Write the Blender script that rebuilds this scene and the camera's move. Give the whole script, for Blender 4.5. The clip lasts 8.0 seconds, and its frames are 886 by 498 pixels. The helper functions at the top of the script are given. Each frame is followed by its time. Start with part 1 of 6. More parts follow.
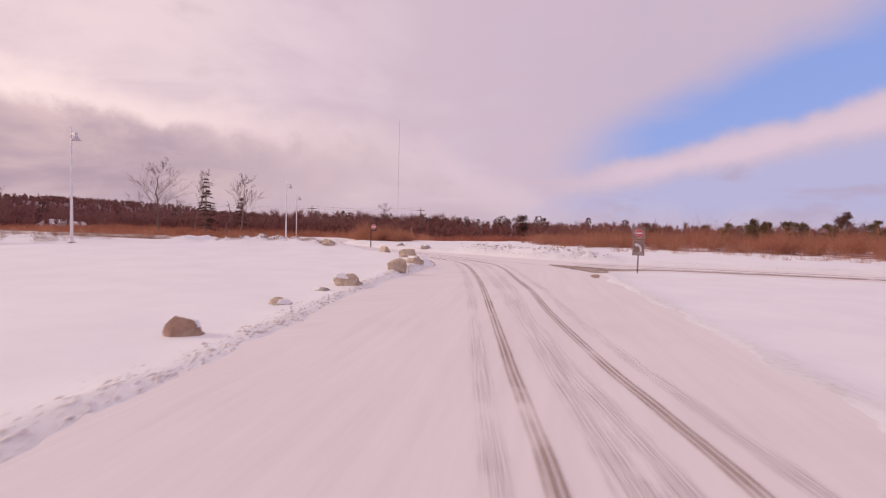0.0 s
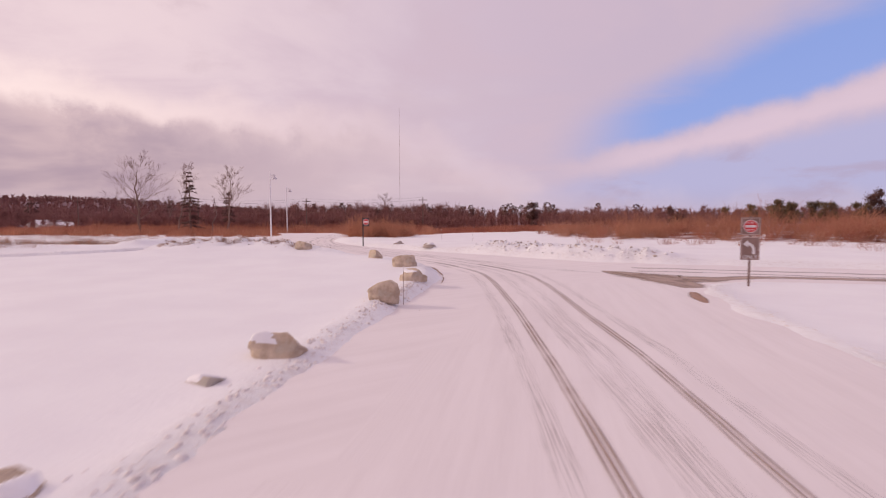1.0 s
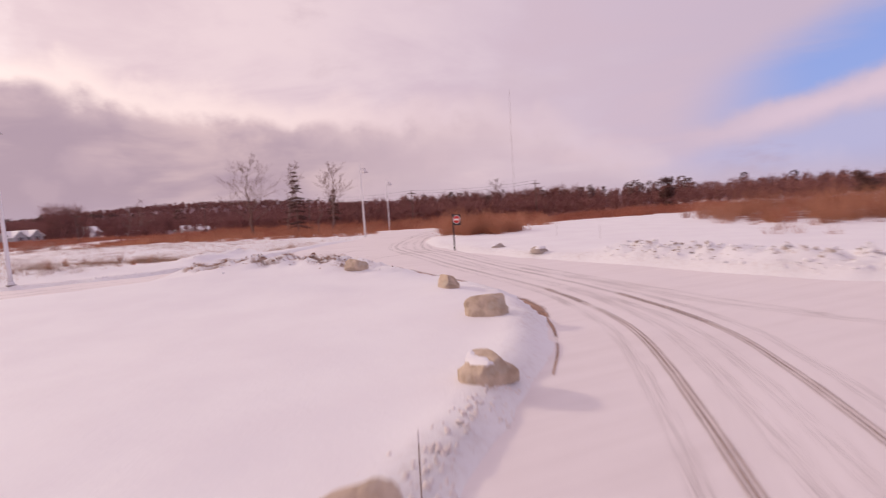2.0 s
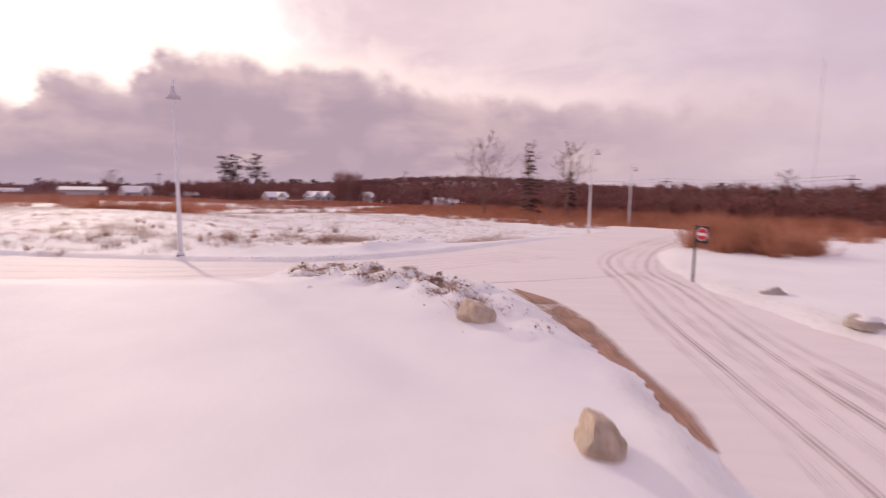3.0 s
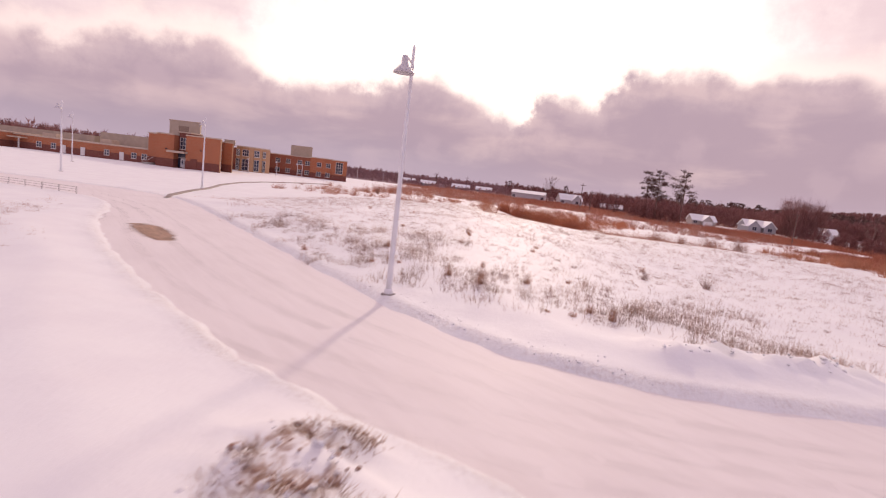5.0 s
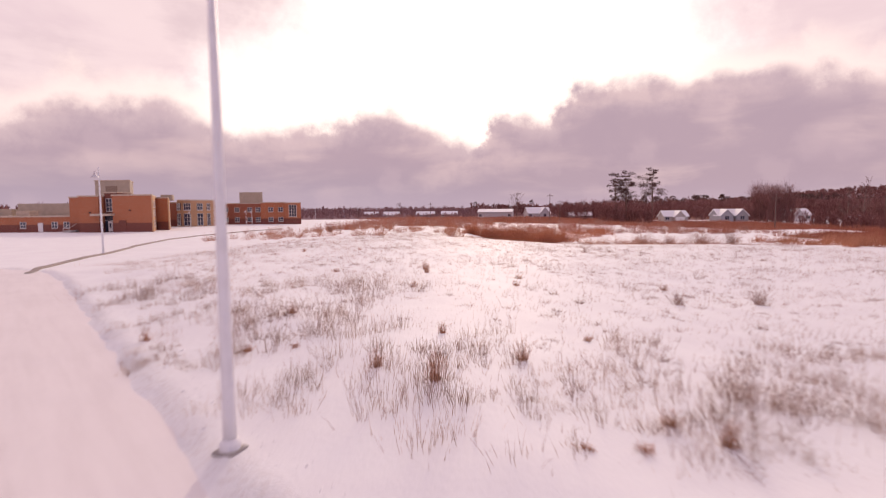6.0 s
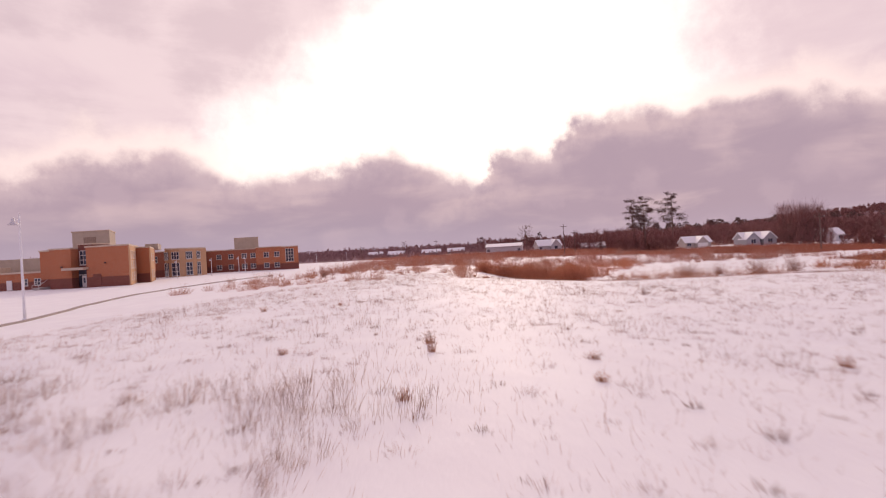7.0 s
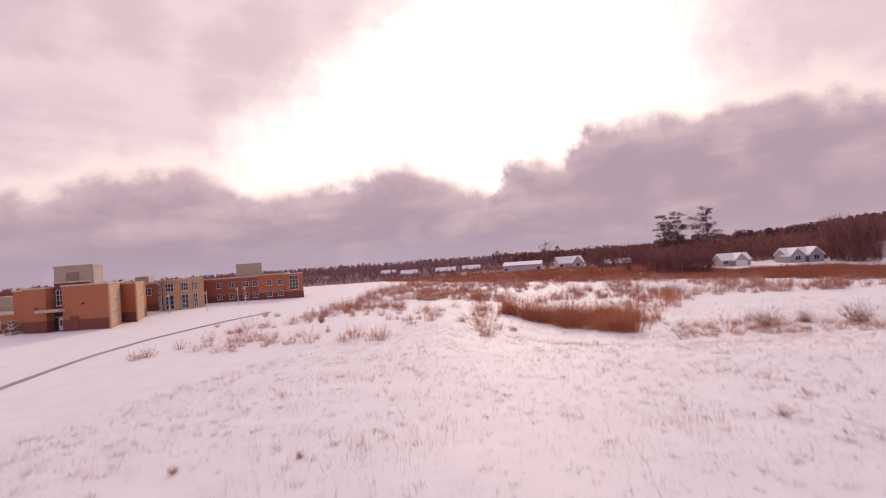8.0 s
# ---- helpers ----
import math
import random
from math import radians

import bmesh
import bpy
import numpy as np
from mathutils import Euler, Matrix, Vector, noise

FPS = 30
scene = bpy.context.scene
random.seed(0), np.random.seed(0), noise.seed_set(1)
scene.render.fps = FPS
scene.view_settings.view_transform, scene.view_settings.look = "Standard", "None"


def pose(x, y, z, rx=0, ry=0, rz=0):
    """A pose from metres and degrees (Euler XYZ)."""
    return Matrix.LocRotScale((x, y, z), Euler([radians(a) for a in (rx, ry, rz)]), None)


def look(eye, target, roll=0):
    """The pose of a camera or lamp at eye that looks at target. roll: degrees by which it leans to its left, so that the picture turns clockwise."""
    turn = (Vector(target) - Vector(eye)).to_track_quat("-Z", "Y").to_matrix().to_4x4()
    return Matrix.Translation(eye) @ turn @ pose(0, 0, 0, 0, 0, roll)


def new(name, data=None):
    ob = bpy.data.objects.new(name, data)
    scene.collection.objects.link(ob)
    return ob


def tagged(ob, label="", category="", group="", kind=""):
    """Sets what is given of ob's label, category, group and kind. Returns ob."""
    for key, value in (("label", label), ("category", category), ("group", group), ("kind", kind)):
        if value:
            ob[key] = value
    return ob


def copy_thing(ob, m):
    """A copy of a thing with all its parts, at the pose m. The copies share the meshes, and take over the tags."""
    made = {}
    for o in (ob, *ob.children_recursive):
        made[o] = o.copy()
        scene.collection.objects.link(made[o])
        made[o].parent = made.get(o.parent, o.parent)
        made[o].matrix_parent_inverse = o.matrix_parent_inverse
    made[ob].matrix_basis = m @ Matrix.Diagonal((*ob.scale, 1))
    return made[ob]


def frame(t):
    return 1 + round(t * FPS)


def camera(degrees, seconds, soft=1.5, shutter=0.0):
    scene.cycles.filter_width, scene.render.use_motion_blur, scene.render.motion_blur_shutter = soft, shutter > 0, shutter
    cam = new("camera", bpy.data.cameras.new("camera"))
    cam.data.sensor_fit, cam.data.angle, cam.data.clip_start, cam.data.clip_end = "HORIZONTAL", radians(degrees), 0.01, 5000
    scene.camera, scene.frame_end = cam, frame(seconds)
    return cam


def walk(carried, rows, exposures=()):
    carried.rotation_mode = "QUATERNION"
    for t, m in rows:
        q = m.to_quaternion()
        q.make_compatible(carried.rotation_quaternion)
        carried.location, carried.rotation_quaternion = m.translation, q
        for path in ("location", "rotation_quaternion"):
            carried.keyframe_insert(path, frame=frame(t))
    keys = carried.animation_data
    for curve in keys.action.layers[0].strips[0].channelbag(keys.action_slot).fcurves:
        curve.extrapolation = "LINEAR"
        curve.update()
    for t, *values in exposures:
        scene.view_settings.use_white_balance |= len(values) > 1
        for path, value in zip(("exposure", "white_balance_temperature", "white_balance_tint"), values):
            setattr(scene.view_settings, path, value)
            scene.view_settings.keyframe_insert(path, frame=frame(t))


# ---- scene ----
cam = camera(82.0, 8.0, soft=1.1, shutter=0.35)
PATH = [
    (0, (5.093, 0.108, 2.52), (4.759, 2.079, 2.438), 1.5),
    (0.5, (3.94, 5.14, 2.595), (3.614, 7.111, 2.497), 1.2),
    (1, (2.943, 10.528, 2.916), (2.596, 12.494, 2.791), -0.1),
    (1.2, (2.56, 12.685, 3.078), (2.195, 14.647, 2.937), -0.8),
    (2.3, (0.246, 26.043, 3.78), (-0.762, 27.761, 3.601), -3.2),
    (2.5, (-0.465, 28.391, 3.91), (-1.618, 30.014, 3.721), -2.2),
    (3, (-2.282, 33.809, 4.32), (-3.818, 35.071, 4.102), 0.7),
    (3.5, (-4.084, 38.356, 5.422), (-5.946, 39.028, 5.134), 2.2),
    (4, (-7.232, 41.603, 5.388), (-9.203, 41.5, 5.064), 0.0),
    (4.2, (-8.695, 42.835, 5.514), (-10.656, 42.606, 5.194), 3.1),
    (5.3, (-18.268, 46.266, 5.561), (-20.242, 46.065, 5.31), 7.5),
    (5.5, (-20.703, 46.327, 5.451), (-22.681, 46.147, 5.222), 6.6),
    (6, (-27.411, 46.13, 5.053), (-29.401, 46.006, 4.901), -0.5),
    (6.5, (-33.873, 45.604, 4.792), (-35.864, 45.482, 4.65), -3.1),
    (7, (-40.993, 45.076, 4.981), (-42.988, 44.929, 4.975), -3.1),
    (7.5, (-48.348, 44.493, 5.759), (-50.339, 44.312, 5.784), -3.7),
    (8, (-55.3, 43.977, 9.5), (-57.29, 43.777, 9.542), -4.1),
]
walk(cam, [(t, look(eye, target, roll)) for t, eye, target, roll in PATH], [(0, 0.05, 7100, 14), (2.5, 0.07, 7100, 14), (4.0, 0.14, 7200, 14), (5.5, 0.17, 7300, 14), (6.4, 0.17, 7300, 14), (7.0, 0.08, 7200, 14), (8, 0.04, 7150, 14)])

# ---- world and sun ----
SUN_DIR = Vector((-math.cos(radians(21)), 0.05, math.sin(radians(21)))).normalized()


def node(tree, kind, ins=None):
    n = tree.nodes.new(kind)
    for k, v in (ins or {}).items():
        if isinstance(v, bpy.types.NodeSocket):
            tree.links.new(v, n.inputs[k])
        else:
            n.inputs[k].default_value = v
    return n


def calc(tree, op, a, b=0.0, c=None, clamp=False):
    n = tree.nodes.new("ShaderNodeMath")
    n.operation, n.use_clamp = op, clamp
    for i, v in enumerate((a, b, c)):
        if v is None:
            continue
        if isinstance(v, bpy.types.NodeSocket):
            tree.links.new(v, n.inputs[i])
        else:
            n.inputs[i].default_value = v
    return n.outputs[0]


def blend(tree, fac, a, b, mode="MIX"):
    n = tree.nodes.new("ShaderNodeMix")
    n.data_type, n.blend_type = "RGBA", mode
    for i, v in ((0, fac), (6, a), (7, b)):
        if isinstance(v, bpy.types.NodeSocket):
            tree.links.new(v, n.inputs[i])
        else:
            n.inputs[i].default_value = v if i == 0 else (*v, 1.0)
    return n.outputs[2]


def step(tree, v, lo, hi):
    n = tree.nodes.new("ShaderNodeMapRange")
    n.interpolation_type = "SMOOTHSTEP"
    tree.links.new(v, n.inputs[0])
    n.inputs[1].default_value, n.inputs[2].default_value = lo, hi
    return n.outputs[0]


def noise_node(tree, vec, scale, detail=4.0, rough=0.55, distort=0.0):
    n = node(tree, "ShaderNodeTexNoise", {"Scale": scale, "Detail": detail, "Roughness": rough, "Distortion": distort})
    if vec is not None:
        tree.links.new(vec, n.inputs["Vector"])
    return n.outputs[0]


def lobe_node(tree, vec, scale):
    """Rounded cells, for the heads of cumulus."""
    n = node(tree, "ShaderNodeTexVoronoi", {"Vector": vec})
    n.feature = "SMOOTH_F1"
    n.inputs["Scale"].default_value, n.inputs["Smoothness"].default_value = scale, 0.25
    return n.outputs["Distance"]


def attribute(tree, name):
    n = tree.nodes.new("ShaderNodeAttribute")
    n.attribute_name = name
    return n


def build_sky():
    world = bpy.data.worlds.new("winter_sky")
    scene.world = world
    world.use_nodes = True
    t = world.node_tree
    t.nodes.clear()
    sky = node(t, "ShaderNodeTexSky")
    sky.sky_type, sky.sun_disc, sky.sun_elevation, sky.sun_rotation = "NISHITA", False, radians(21), radians(-90)
    blue = blend(t, 1.0, sky.outputs[0], (0.125, 0.105, 0.135), "MULTIPLY")
    blue = blend(t, 0.75, blue, (0.255, 0.39, 0.86))
    way = node(t, "ShaderNodeTexCoord").outputs["Generated"]
    xyz = node(t, "ShaderNodeSeparateXYZ", {0: way})
    x, y, z = xyz.outputs[0], xyz.outputs[1], xyz.outputs[2]
    el = calc(t, "MULTIPLY", calc(t, "ARCSINE", z), 57.2958)
    az = calc(t, "MULTIPLY", calc(t, "ARCTAN2", y, calc(t, "MULTIPLY", x, -1.0)), 57.2958)  # from west, growing northwards
    # cloud textures: billows, and layers flattened towards the horizon
    low = calc(t, "ADD", calc(t, "MAXIMUM", z, 0.0), 0.14)
    deck = node(t, "ShaderNodeCombineXYZ", {0: calc(t, "DIVIDE", x, low), 1: calc(t, "DIVIDE", y, low), 2: 0.0}).outputs[0]
    flat = node(t, "ShaderNodeCombineXYZ", {0: x, 1: y, 2: calc(t, "MULTIPLY", z, 3.2)}).outputs[0]
    billow = noise_node(t, way, 9.0, 7.0, 0.62)
    puff = noise_node(t, way, 26.0, 5.0, 0.6)
    layer = noise_node(t, flat, 5.5, 6.0, 0.6, 0.3)
    veil = noise_node(t, deck, 0.9, 6.0, 0.58, 0.4)
    b0, p0 = calc(t, "SUBTRACT", billow, 0.5), calc(t, "SUBTRACT", puff, 0.5)
    bent = node(t, "ShaderNodeVectorMath", {0: way, 1: node(t, "ShaderNodeCombineXYZ", {0: calc(t, "MULTIPLY", b0, 0.10), 1: calc(t, "MULTIPLY", p0, 0.06), 2: calc(t, "MULTIPLY", b0, 0.06)}).outputs[0]}).outputs[0]
    lobes = calc(t, "SUBTRACT", 0.42, lobe_node(t, bent, 11.0))
    knobs = calc(t, "SUBTRACT", 0.42, lobe_node(t, bent, 27.0))
    v0 = calc(t, "SUBTRACT", veil, 0.5)
    # high veil: pale pink in the west, lilac in the north and east
    to_north = step(t, calc(t, "ADD", calc(t, "ABSOLUTE", az), calc(t, "MULTIPLY", v0, 45.0)), 35.0, 100.0)
    col = blend(t, to_north, (0.77, 0.645, 0.725), (0.535, 0.455, 0.605))
    col = blend(t, calc(t, "MULTIPLY", step(t, veil, 0.40, 0.66), 0.72), col, blend(t, to_north, (0.60, 0.47, 0.58), (0.60, 0.49, 0.61)))
    # north-east: opening of blue over a sloping pink streamer
    rise = calc(t, "SUBTRACT", az, 95.0)
    lower = calc(t, "ADD", calc(t, "ADD", 5.4, calc(t, "MULTIPLY", rise, 0.235)), calc(t, "MULTIPLY", b0, 3.0))
    upper = calc(t, "ADD", calc(t, "ADD", 8.2, calc(t, "MULTIPLY", rise, 0.42)), calc(t, "MULTIPLY", v0, 9.0))
    span = calc(t, "MULTIPLY", step(t, az, 90.0, 104.0), calc(t, "SUBTRACT", 1.0, step(t, az, 160.0, 185.0)))
    over = calc(t, "SUBTRACT", el, lower)
    hole = calc(t, "MULTIPLY", step(t, over, 0.0, 1.8), calc(t, "SUBTRACT", 1.0, step(t, calc(t, "SUBTRACT", el, upper), -1.5, 5.0)))
    col = blend(t, calc(t, "MULTIPLY", hole, span), col, blue)
    floor_ = calc(t, "ADD", 4.2, calc(t, "MULTIPLY", rise, 0.19))
    under = calc(t, "SUBTRACT", calc(t, "ADD", el, calc(t, "MULTIPLY", b0, 2.5)), floor_)
    pink = calc(t, "MULTIPLY", step(t, under, -0.8, 1.0), calc(t, "SUBTRACT", 1.0, step(t, over, -0.6, 1.4)))
    col = blend(t, calc(t, "MULTIPLY", calc(t, "MULTIPLY", pink, span), 0.75), col, (0.68, 0.56, 0.70))
    lavender = calc(t, "MULTIPLY", calc(t, "SUBTRACT", 1.0, step(t, under, -1.5, 0.8)), step(t, az, 82.0, 104.0))
    col = blend(t, calc(t, "MULTIPLY", lavender, 0.92), col, (0.43, 0.45, 0.72))
    col = blend(t, calc(t, "MULTIPLY", calc(t, "MULTIPLY", lavender, step(t, layer, 0.5, 0.66)), 0.5), col, (0.42, 0.34, 0.48))
    # broken grey patches high in the west
    drift = noise_node(t, flat, 2.1, 7.0, 0.6, 0.2)
    torn = calc(t, "MULTIPLY", step(t, calc(t, "ADD", drift, calc(t, "MULTIPLY", lobes, 0.22)), 0.46, 0.66), calc(t, "SUBTRACT", 1.0, to_north))
    col = blend(t, calc(t, "MULTIPLY", torn, 0.75), col, (0.565, 0.455, 0.545))
    # bright opening round the sun
    left = calc(t, "SUBTRACT", az, calc(t, "ADD", -27.0, calc(t, "MULTIPLY", calc(t, "SUBTRACT", el, 13.0), 1.25)))
    gap = step(t, calc(t, "ADD", left, calc(t, "MULTIPLY", b0, 18.0)), -8.0, 12.0)
    gap = calc(t, "MULTIPLY", gap, calc(t, "SUBTRACT", 1.0, step(t, calc(t, "ADD", az, calc(t, "MULTIPLY", b0, 18.0)), 8.0, 32.0)))
    gap = calc(t, "MULTIPLY", gap, calc(t, "SUBTRACT", 1.0, step(t, el, 30.0, 60.0)))
    glow = calc(t, "MULTIPLY", step(t, az, -75.0, -5.0), calc(t, "SUBTRACT", 1.0, step(t, az, 8.0, 62.0)))
    col = blend(t, calc(t, "MULTIPLY", glow, 0.30), col, (0.95, 0.80, 0.83))
    col = blend(t, gap, col, (1.55, 1.45, 1.43))
    # the low bank of cumulus: its skyline by bearing
    ramp_ = t.nodes.new("ShaderNodeValToRGB")
    sky_line = ((-75, 7.5), (-47, 8.4), (-38, 10.6), (-32, 11.3), (-26, 9.2), (-21, 8.8), (-14, 10.6), (-9, 11.0), (-4, 9.0), (0.5, 8.0), (2.5, 10.6), (8, 10.8), (12, 13.6), (20, 13.4), (34, 12.4), (42, 11.2), (51, 10.2), (63, 9.4), (70, 9.8), (80, 7.0), (94, 0.0))
    els = ramp_.color_ramp.elements
    while len(els) < len(sky_line):
        els.new(0.5)
    for e, (a, h) in zip(els, sky_line):
        e.position, e.color = (a + 80) / 180, (h / 20, h / 20, h / 20, 1)
    t.links.new(calc(t, "DIVIDE", calc(t, "ADD", calc(t, "ADD", az, calc(t, "MULTIPLY", b0, 7.0)), 80.0), 180.0), ramp_.inputs[0])
    top = calc(t, "MULTIPLY", ramp_.outputs[0], 20.0)
    top = calc(t, "ADD", top, calc(t, "ADD", calc(t, "ADD", calc(t, "MULTIPLY", b0, 4.2), calc(t, "MULTIPLY", p0, 1.3)), calc(t, "ADD", calc(t, "MULTIPLY", lobes, 1.9), calc(t, "MULTIPLY", knobs, 0.7))))
    bank = calc(t, "SUBTRACT", top, el)
    west = calc(t, "MULTIPLY", step(t, az, -110.0, -60.0), calc(t, "SUBTRACT", 1.0, calc(t, "MULTIPLY", step(t, az, 46.0, 78.0), 0.72)))
    rim = calc(t, "MULTIPLY", calc(t, "MULTIPLY", step(t, bank, -3.5, -0.2), west), 0.75)
    col = blend(t, rim, col, blend(t, glow, (0.86, 0.71, 0.75), (1.15, 1.0, 0.97)))
    body = blend(t, step(t, bank, 0.0, 4.0), (0.62, 0.495, 0.56), (0.43, 0.335, 0.425))
    streaky = noise_node(t, node(t, "ShaderNodeCombineXYZ", {0: x, 1: y, 2: calc(t, "MULTIPLY", z, 3.6)}).outputs[0], 5.2, 4.0, 0.5, 0.25)
    body = blend(t, calc(t, "MULTIPLY", step(t, streaky, 0.44, 0.70), 0.62), body, (0.67, 0.525, 0.57))
    body = blend(t, calc(t, "MULTIPLY", step(t, billow, 0.46, 0.64), 0.45), body, (0.41, 0.32, 0.415))
    slate = calc(t, "MULTIPLY", calc(t, "SUBTRACT", 1.0, step(t, el, 1.0, 6.0)), calc(t, "SUBTRACT", 1.0, step(t, az, -20.0, 20.0)))
    body = blend(t, calc(t, "MULTIPLY", slate, 0.6), body, (0.36, 0.31, 0.43))
    body = blend(t, calc(t, "MULTIPLY", step(t, lobes, 0.02, 0.26), 0.22), body, (0.60, 0.47, 0.55))
    col = blend(t, calc(t, "MULTIPLY", step(t, bank, -0.5, 1.5), west), col, body)
    # haze close to the horizon
    col = blend(t, calc(t, "MULTIPLY", calc(t, "SUBTRACT", 1.0, step(t, el, 0.0, 3.5)), 0.5), col, (0.47, 0.39, 0.51))
    back = node(t, "ShaderNodeBackground", {"Color": col, "Strength": 1.0})
    out = node(t, "ShaderNodeOutputWorld")
    t.links.new(back.outputs[0], out.inputs[0])


build_sky()
sun = new("sun", bpy.data.lights.new("sun", "SUN"))
sun.data.energy, sun.data.angle, sun.data.color = 1.3, radians(3.0), (1.0, 0.85, 0.71)
sun.matrix_world = look(SUN_DIR * 400, (0, 0, 0))


# ---- materials ----
def material(name, colour, rough=0.8, other=None, scale=3.0, detail=6.0, bump=0.3, bump_scale=None, metal=0.0, dist=0.02, stain=None, stain_scale=0.4, vary=0.0, thin=0.0):
    """Two scales of colour variation and a bump, in object space."""
    m = bpy.data.materials.new(name)
    m.use_nodes = True
    t = m.node_tree
    bsdf = t.nodes["Principled BSDF"]
    at = node(t, "ShaderNodeTexCoord").outputs["Object"]
    grain = noise_node(t, at, scale, detail)
    col = blend(t, step(t, grain, 0.3, 0.7), colour, other or tuple(c * 0.75 for c in colour))
    if stain:
        col = blend(t, step(t, noise_node(t, at, stain_scale, 4.0), 0.5, 0.72), col, stain)
    if vary:
        rnd = node(t, "ShaderNodeNewGeometry").outputs["Random Per Island"]
        col = blend(t, calc(t, "MULTIPLY", rnd, vary), col, tuple(c * 0.45 for c in colour))
    t.links.new(col, bsdf.inputs["Base Color"])
    bsdf.inputs["Roughness"].default_value, bsdf.inputs["Metallic"].default_value = rough, metal
    if bump:
        b = node(t, "ShaderNodeBump", {"Strength": bump, "Distance": dist, "Height": noise_node(t, at, bump_scale or scale * 3, 6.0)})
        t.links.new(b.outputs[0], bsdf.inputs["Normal"])
    if thin:
        # dry stalks and leaves let part of the light through
        through_ = node(t, "ShaderNodeBsdfTranslucent", {"Color": col})
        both = node(t, "ShaderNodeMixShader", {0: thin, 1: bsdf.outputs[0], 2: through_.outputs[0]})
        t.links.new(both.outputs[0], t.nodes["Material Output"].inputs[0])
    return m


def snow_material(name, packed):
    m = bpy.data.materials.new(name)
    m.use_nodes = True
    t = m.node_tree
    bsdf = t.nodes["Principled BSDF"]
    at = node(t, "ShaderNodeTexCoord").outputs["Object"]
    drift, grain = noise_node(t, at, 0.35, 5.0), noise_node(t, at, 9.0, 5.0)
    col = blend(t, step(t, drift, 0.3, 0.7), (0.86, 0.85, 0.86), (0.82, 0.80, 0.82))
    height = calc(t, "ADD", calc(t, "MULTIPLY", drift, 0.05), calc(t, "MULTIPLY", grain, 0.010))
    if packed:
        lane = attribute(t, "along").outputs["Vector"]
        streak = noise_node(t, lane, 1.0, 9.0, 0.72)
        patch = noise_node(t, at, 0.22, 5.0)
        col = blend(t, calc(t, "MULTIPLY", step(t, streak, 0.30, 0.85), 0.40), (0.81, 0.755, 0.755), (0.60, 0.535, 0.53))
        col = blend(t, calc(t, "MULTIPLY", step(t, patch, 0.45, 0.8), 0.40), col, (0.68, 0.62, 0.62))
        height = calc(t, "ADD", calc(t, "MULTIPLY", streak, 0.006), calc(t, "MULTIPLY", grain, 0.005))
    else:
        dirt = attribute(t, "dirt").outputs["Fac"]
        lump = noise_node(t, at, 2.2, 6.0, 0.65)
        m_dirt = step(t, calc(t, "ADD", dirt, calc(t, "MULTIPLY", calc(t, "SUBTRACT", lump, 0.5), 1.6)), 0.62, 0.9)
        col = blend(t, calc(t, "MULTIPLY", m_dirt, 0.85), col, blend(t, step(t, dirt, 0.4, 0.75), (0.60, 0.48, 0.40), (0.35, 0.205, 0.15)))
        crumb = attribute(t, "crumb").outputs["Fac"]
        crumbs = noise_node(t, at, 5.5, 7.0, 0.72)
        col = blend(t, calc(t, "MULTIPLY", calc(t, "MULTIPLY", crumb, step(t, crumbs, 0.45, 0.68)), 0.52), col, (0.58, 0.48, 0.45))
        litter_haze = attribute(t, "litter_haze").outputs["Fac"]
        mat_ = step(t, calc(t, "ADD", litter_haze, calc(t, "MULTIPLY", calc(t, "SUBTRACT", noise_node(t, at, 0.22, 6.0, 0.7), 0.5), 1.3)), 0.36, 0.62)
        # dead leaves brown nearby; the far floor has distance haze mixed into its colour
        col = blend(t, mat_, col, blend(t, step(t, litter_haze, 0.7, 0.95), blend(t, step(t, noise_node(t, at, 0.06, 5.0), 0.4, 0.6), (0.28, 0.12, 0.085), (0.22, 0.09, 0.07)), blend(t, step(t, noise_node(t, at, 0.03, 5.0), 0.4, 0.6), (0.30, 0.21, 0.225), (0.25, 0.17, 0.19))))
        height = calc(t, "ADD", height, calc(t, "ADD", calc(t, "MULTIPLY", lump, 0.025), calc(t, "MULTIPLY", calc(t, "MULTIPLY", crumbs, crumb), 0.18)))
    t.links.new(col, bsdf.inputs["Base Color"])
    bsdf.inputs["Roughness"].default_value = 0.7
    bsdf.inputs["Specular IOR Level"].default_value = 0.28
    if not packed:
        t.links.new(calc(t, "MULTIPLY", calc(t, "SUBTRACT", 1.0, mat_), 0.28), bsdf.inputs["Specular IOR Level"])
    b = node(t, "ShaderNodeBump", {"Strength": 0.6, "Distance": 1.0, "Height": height})
    t.links.new(b.outputs[0], bsdf.inputs["Normal"])
    return m


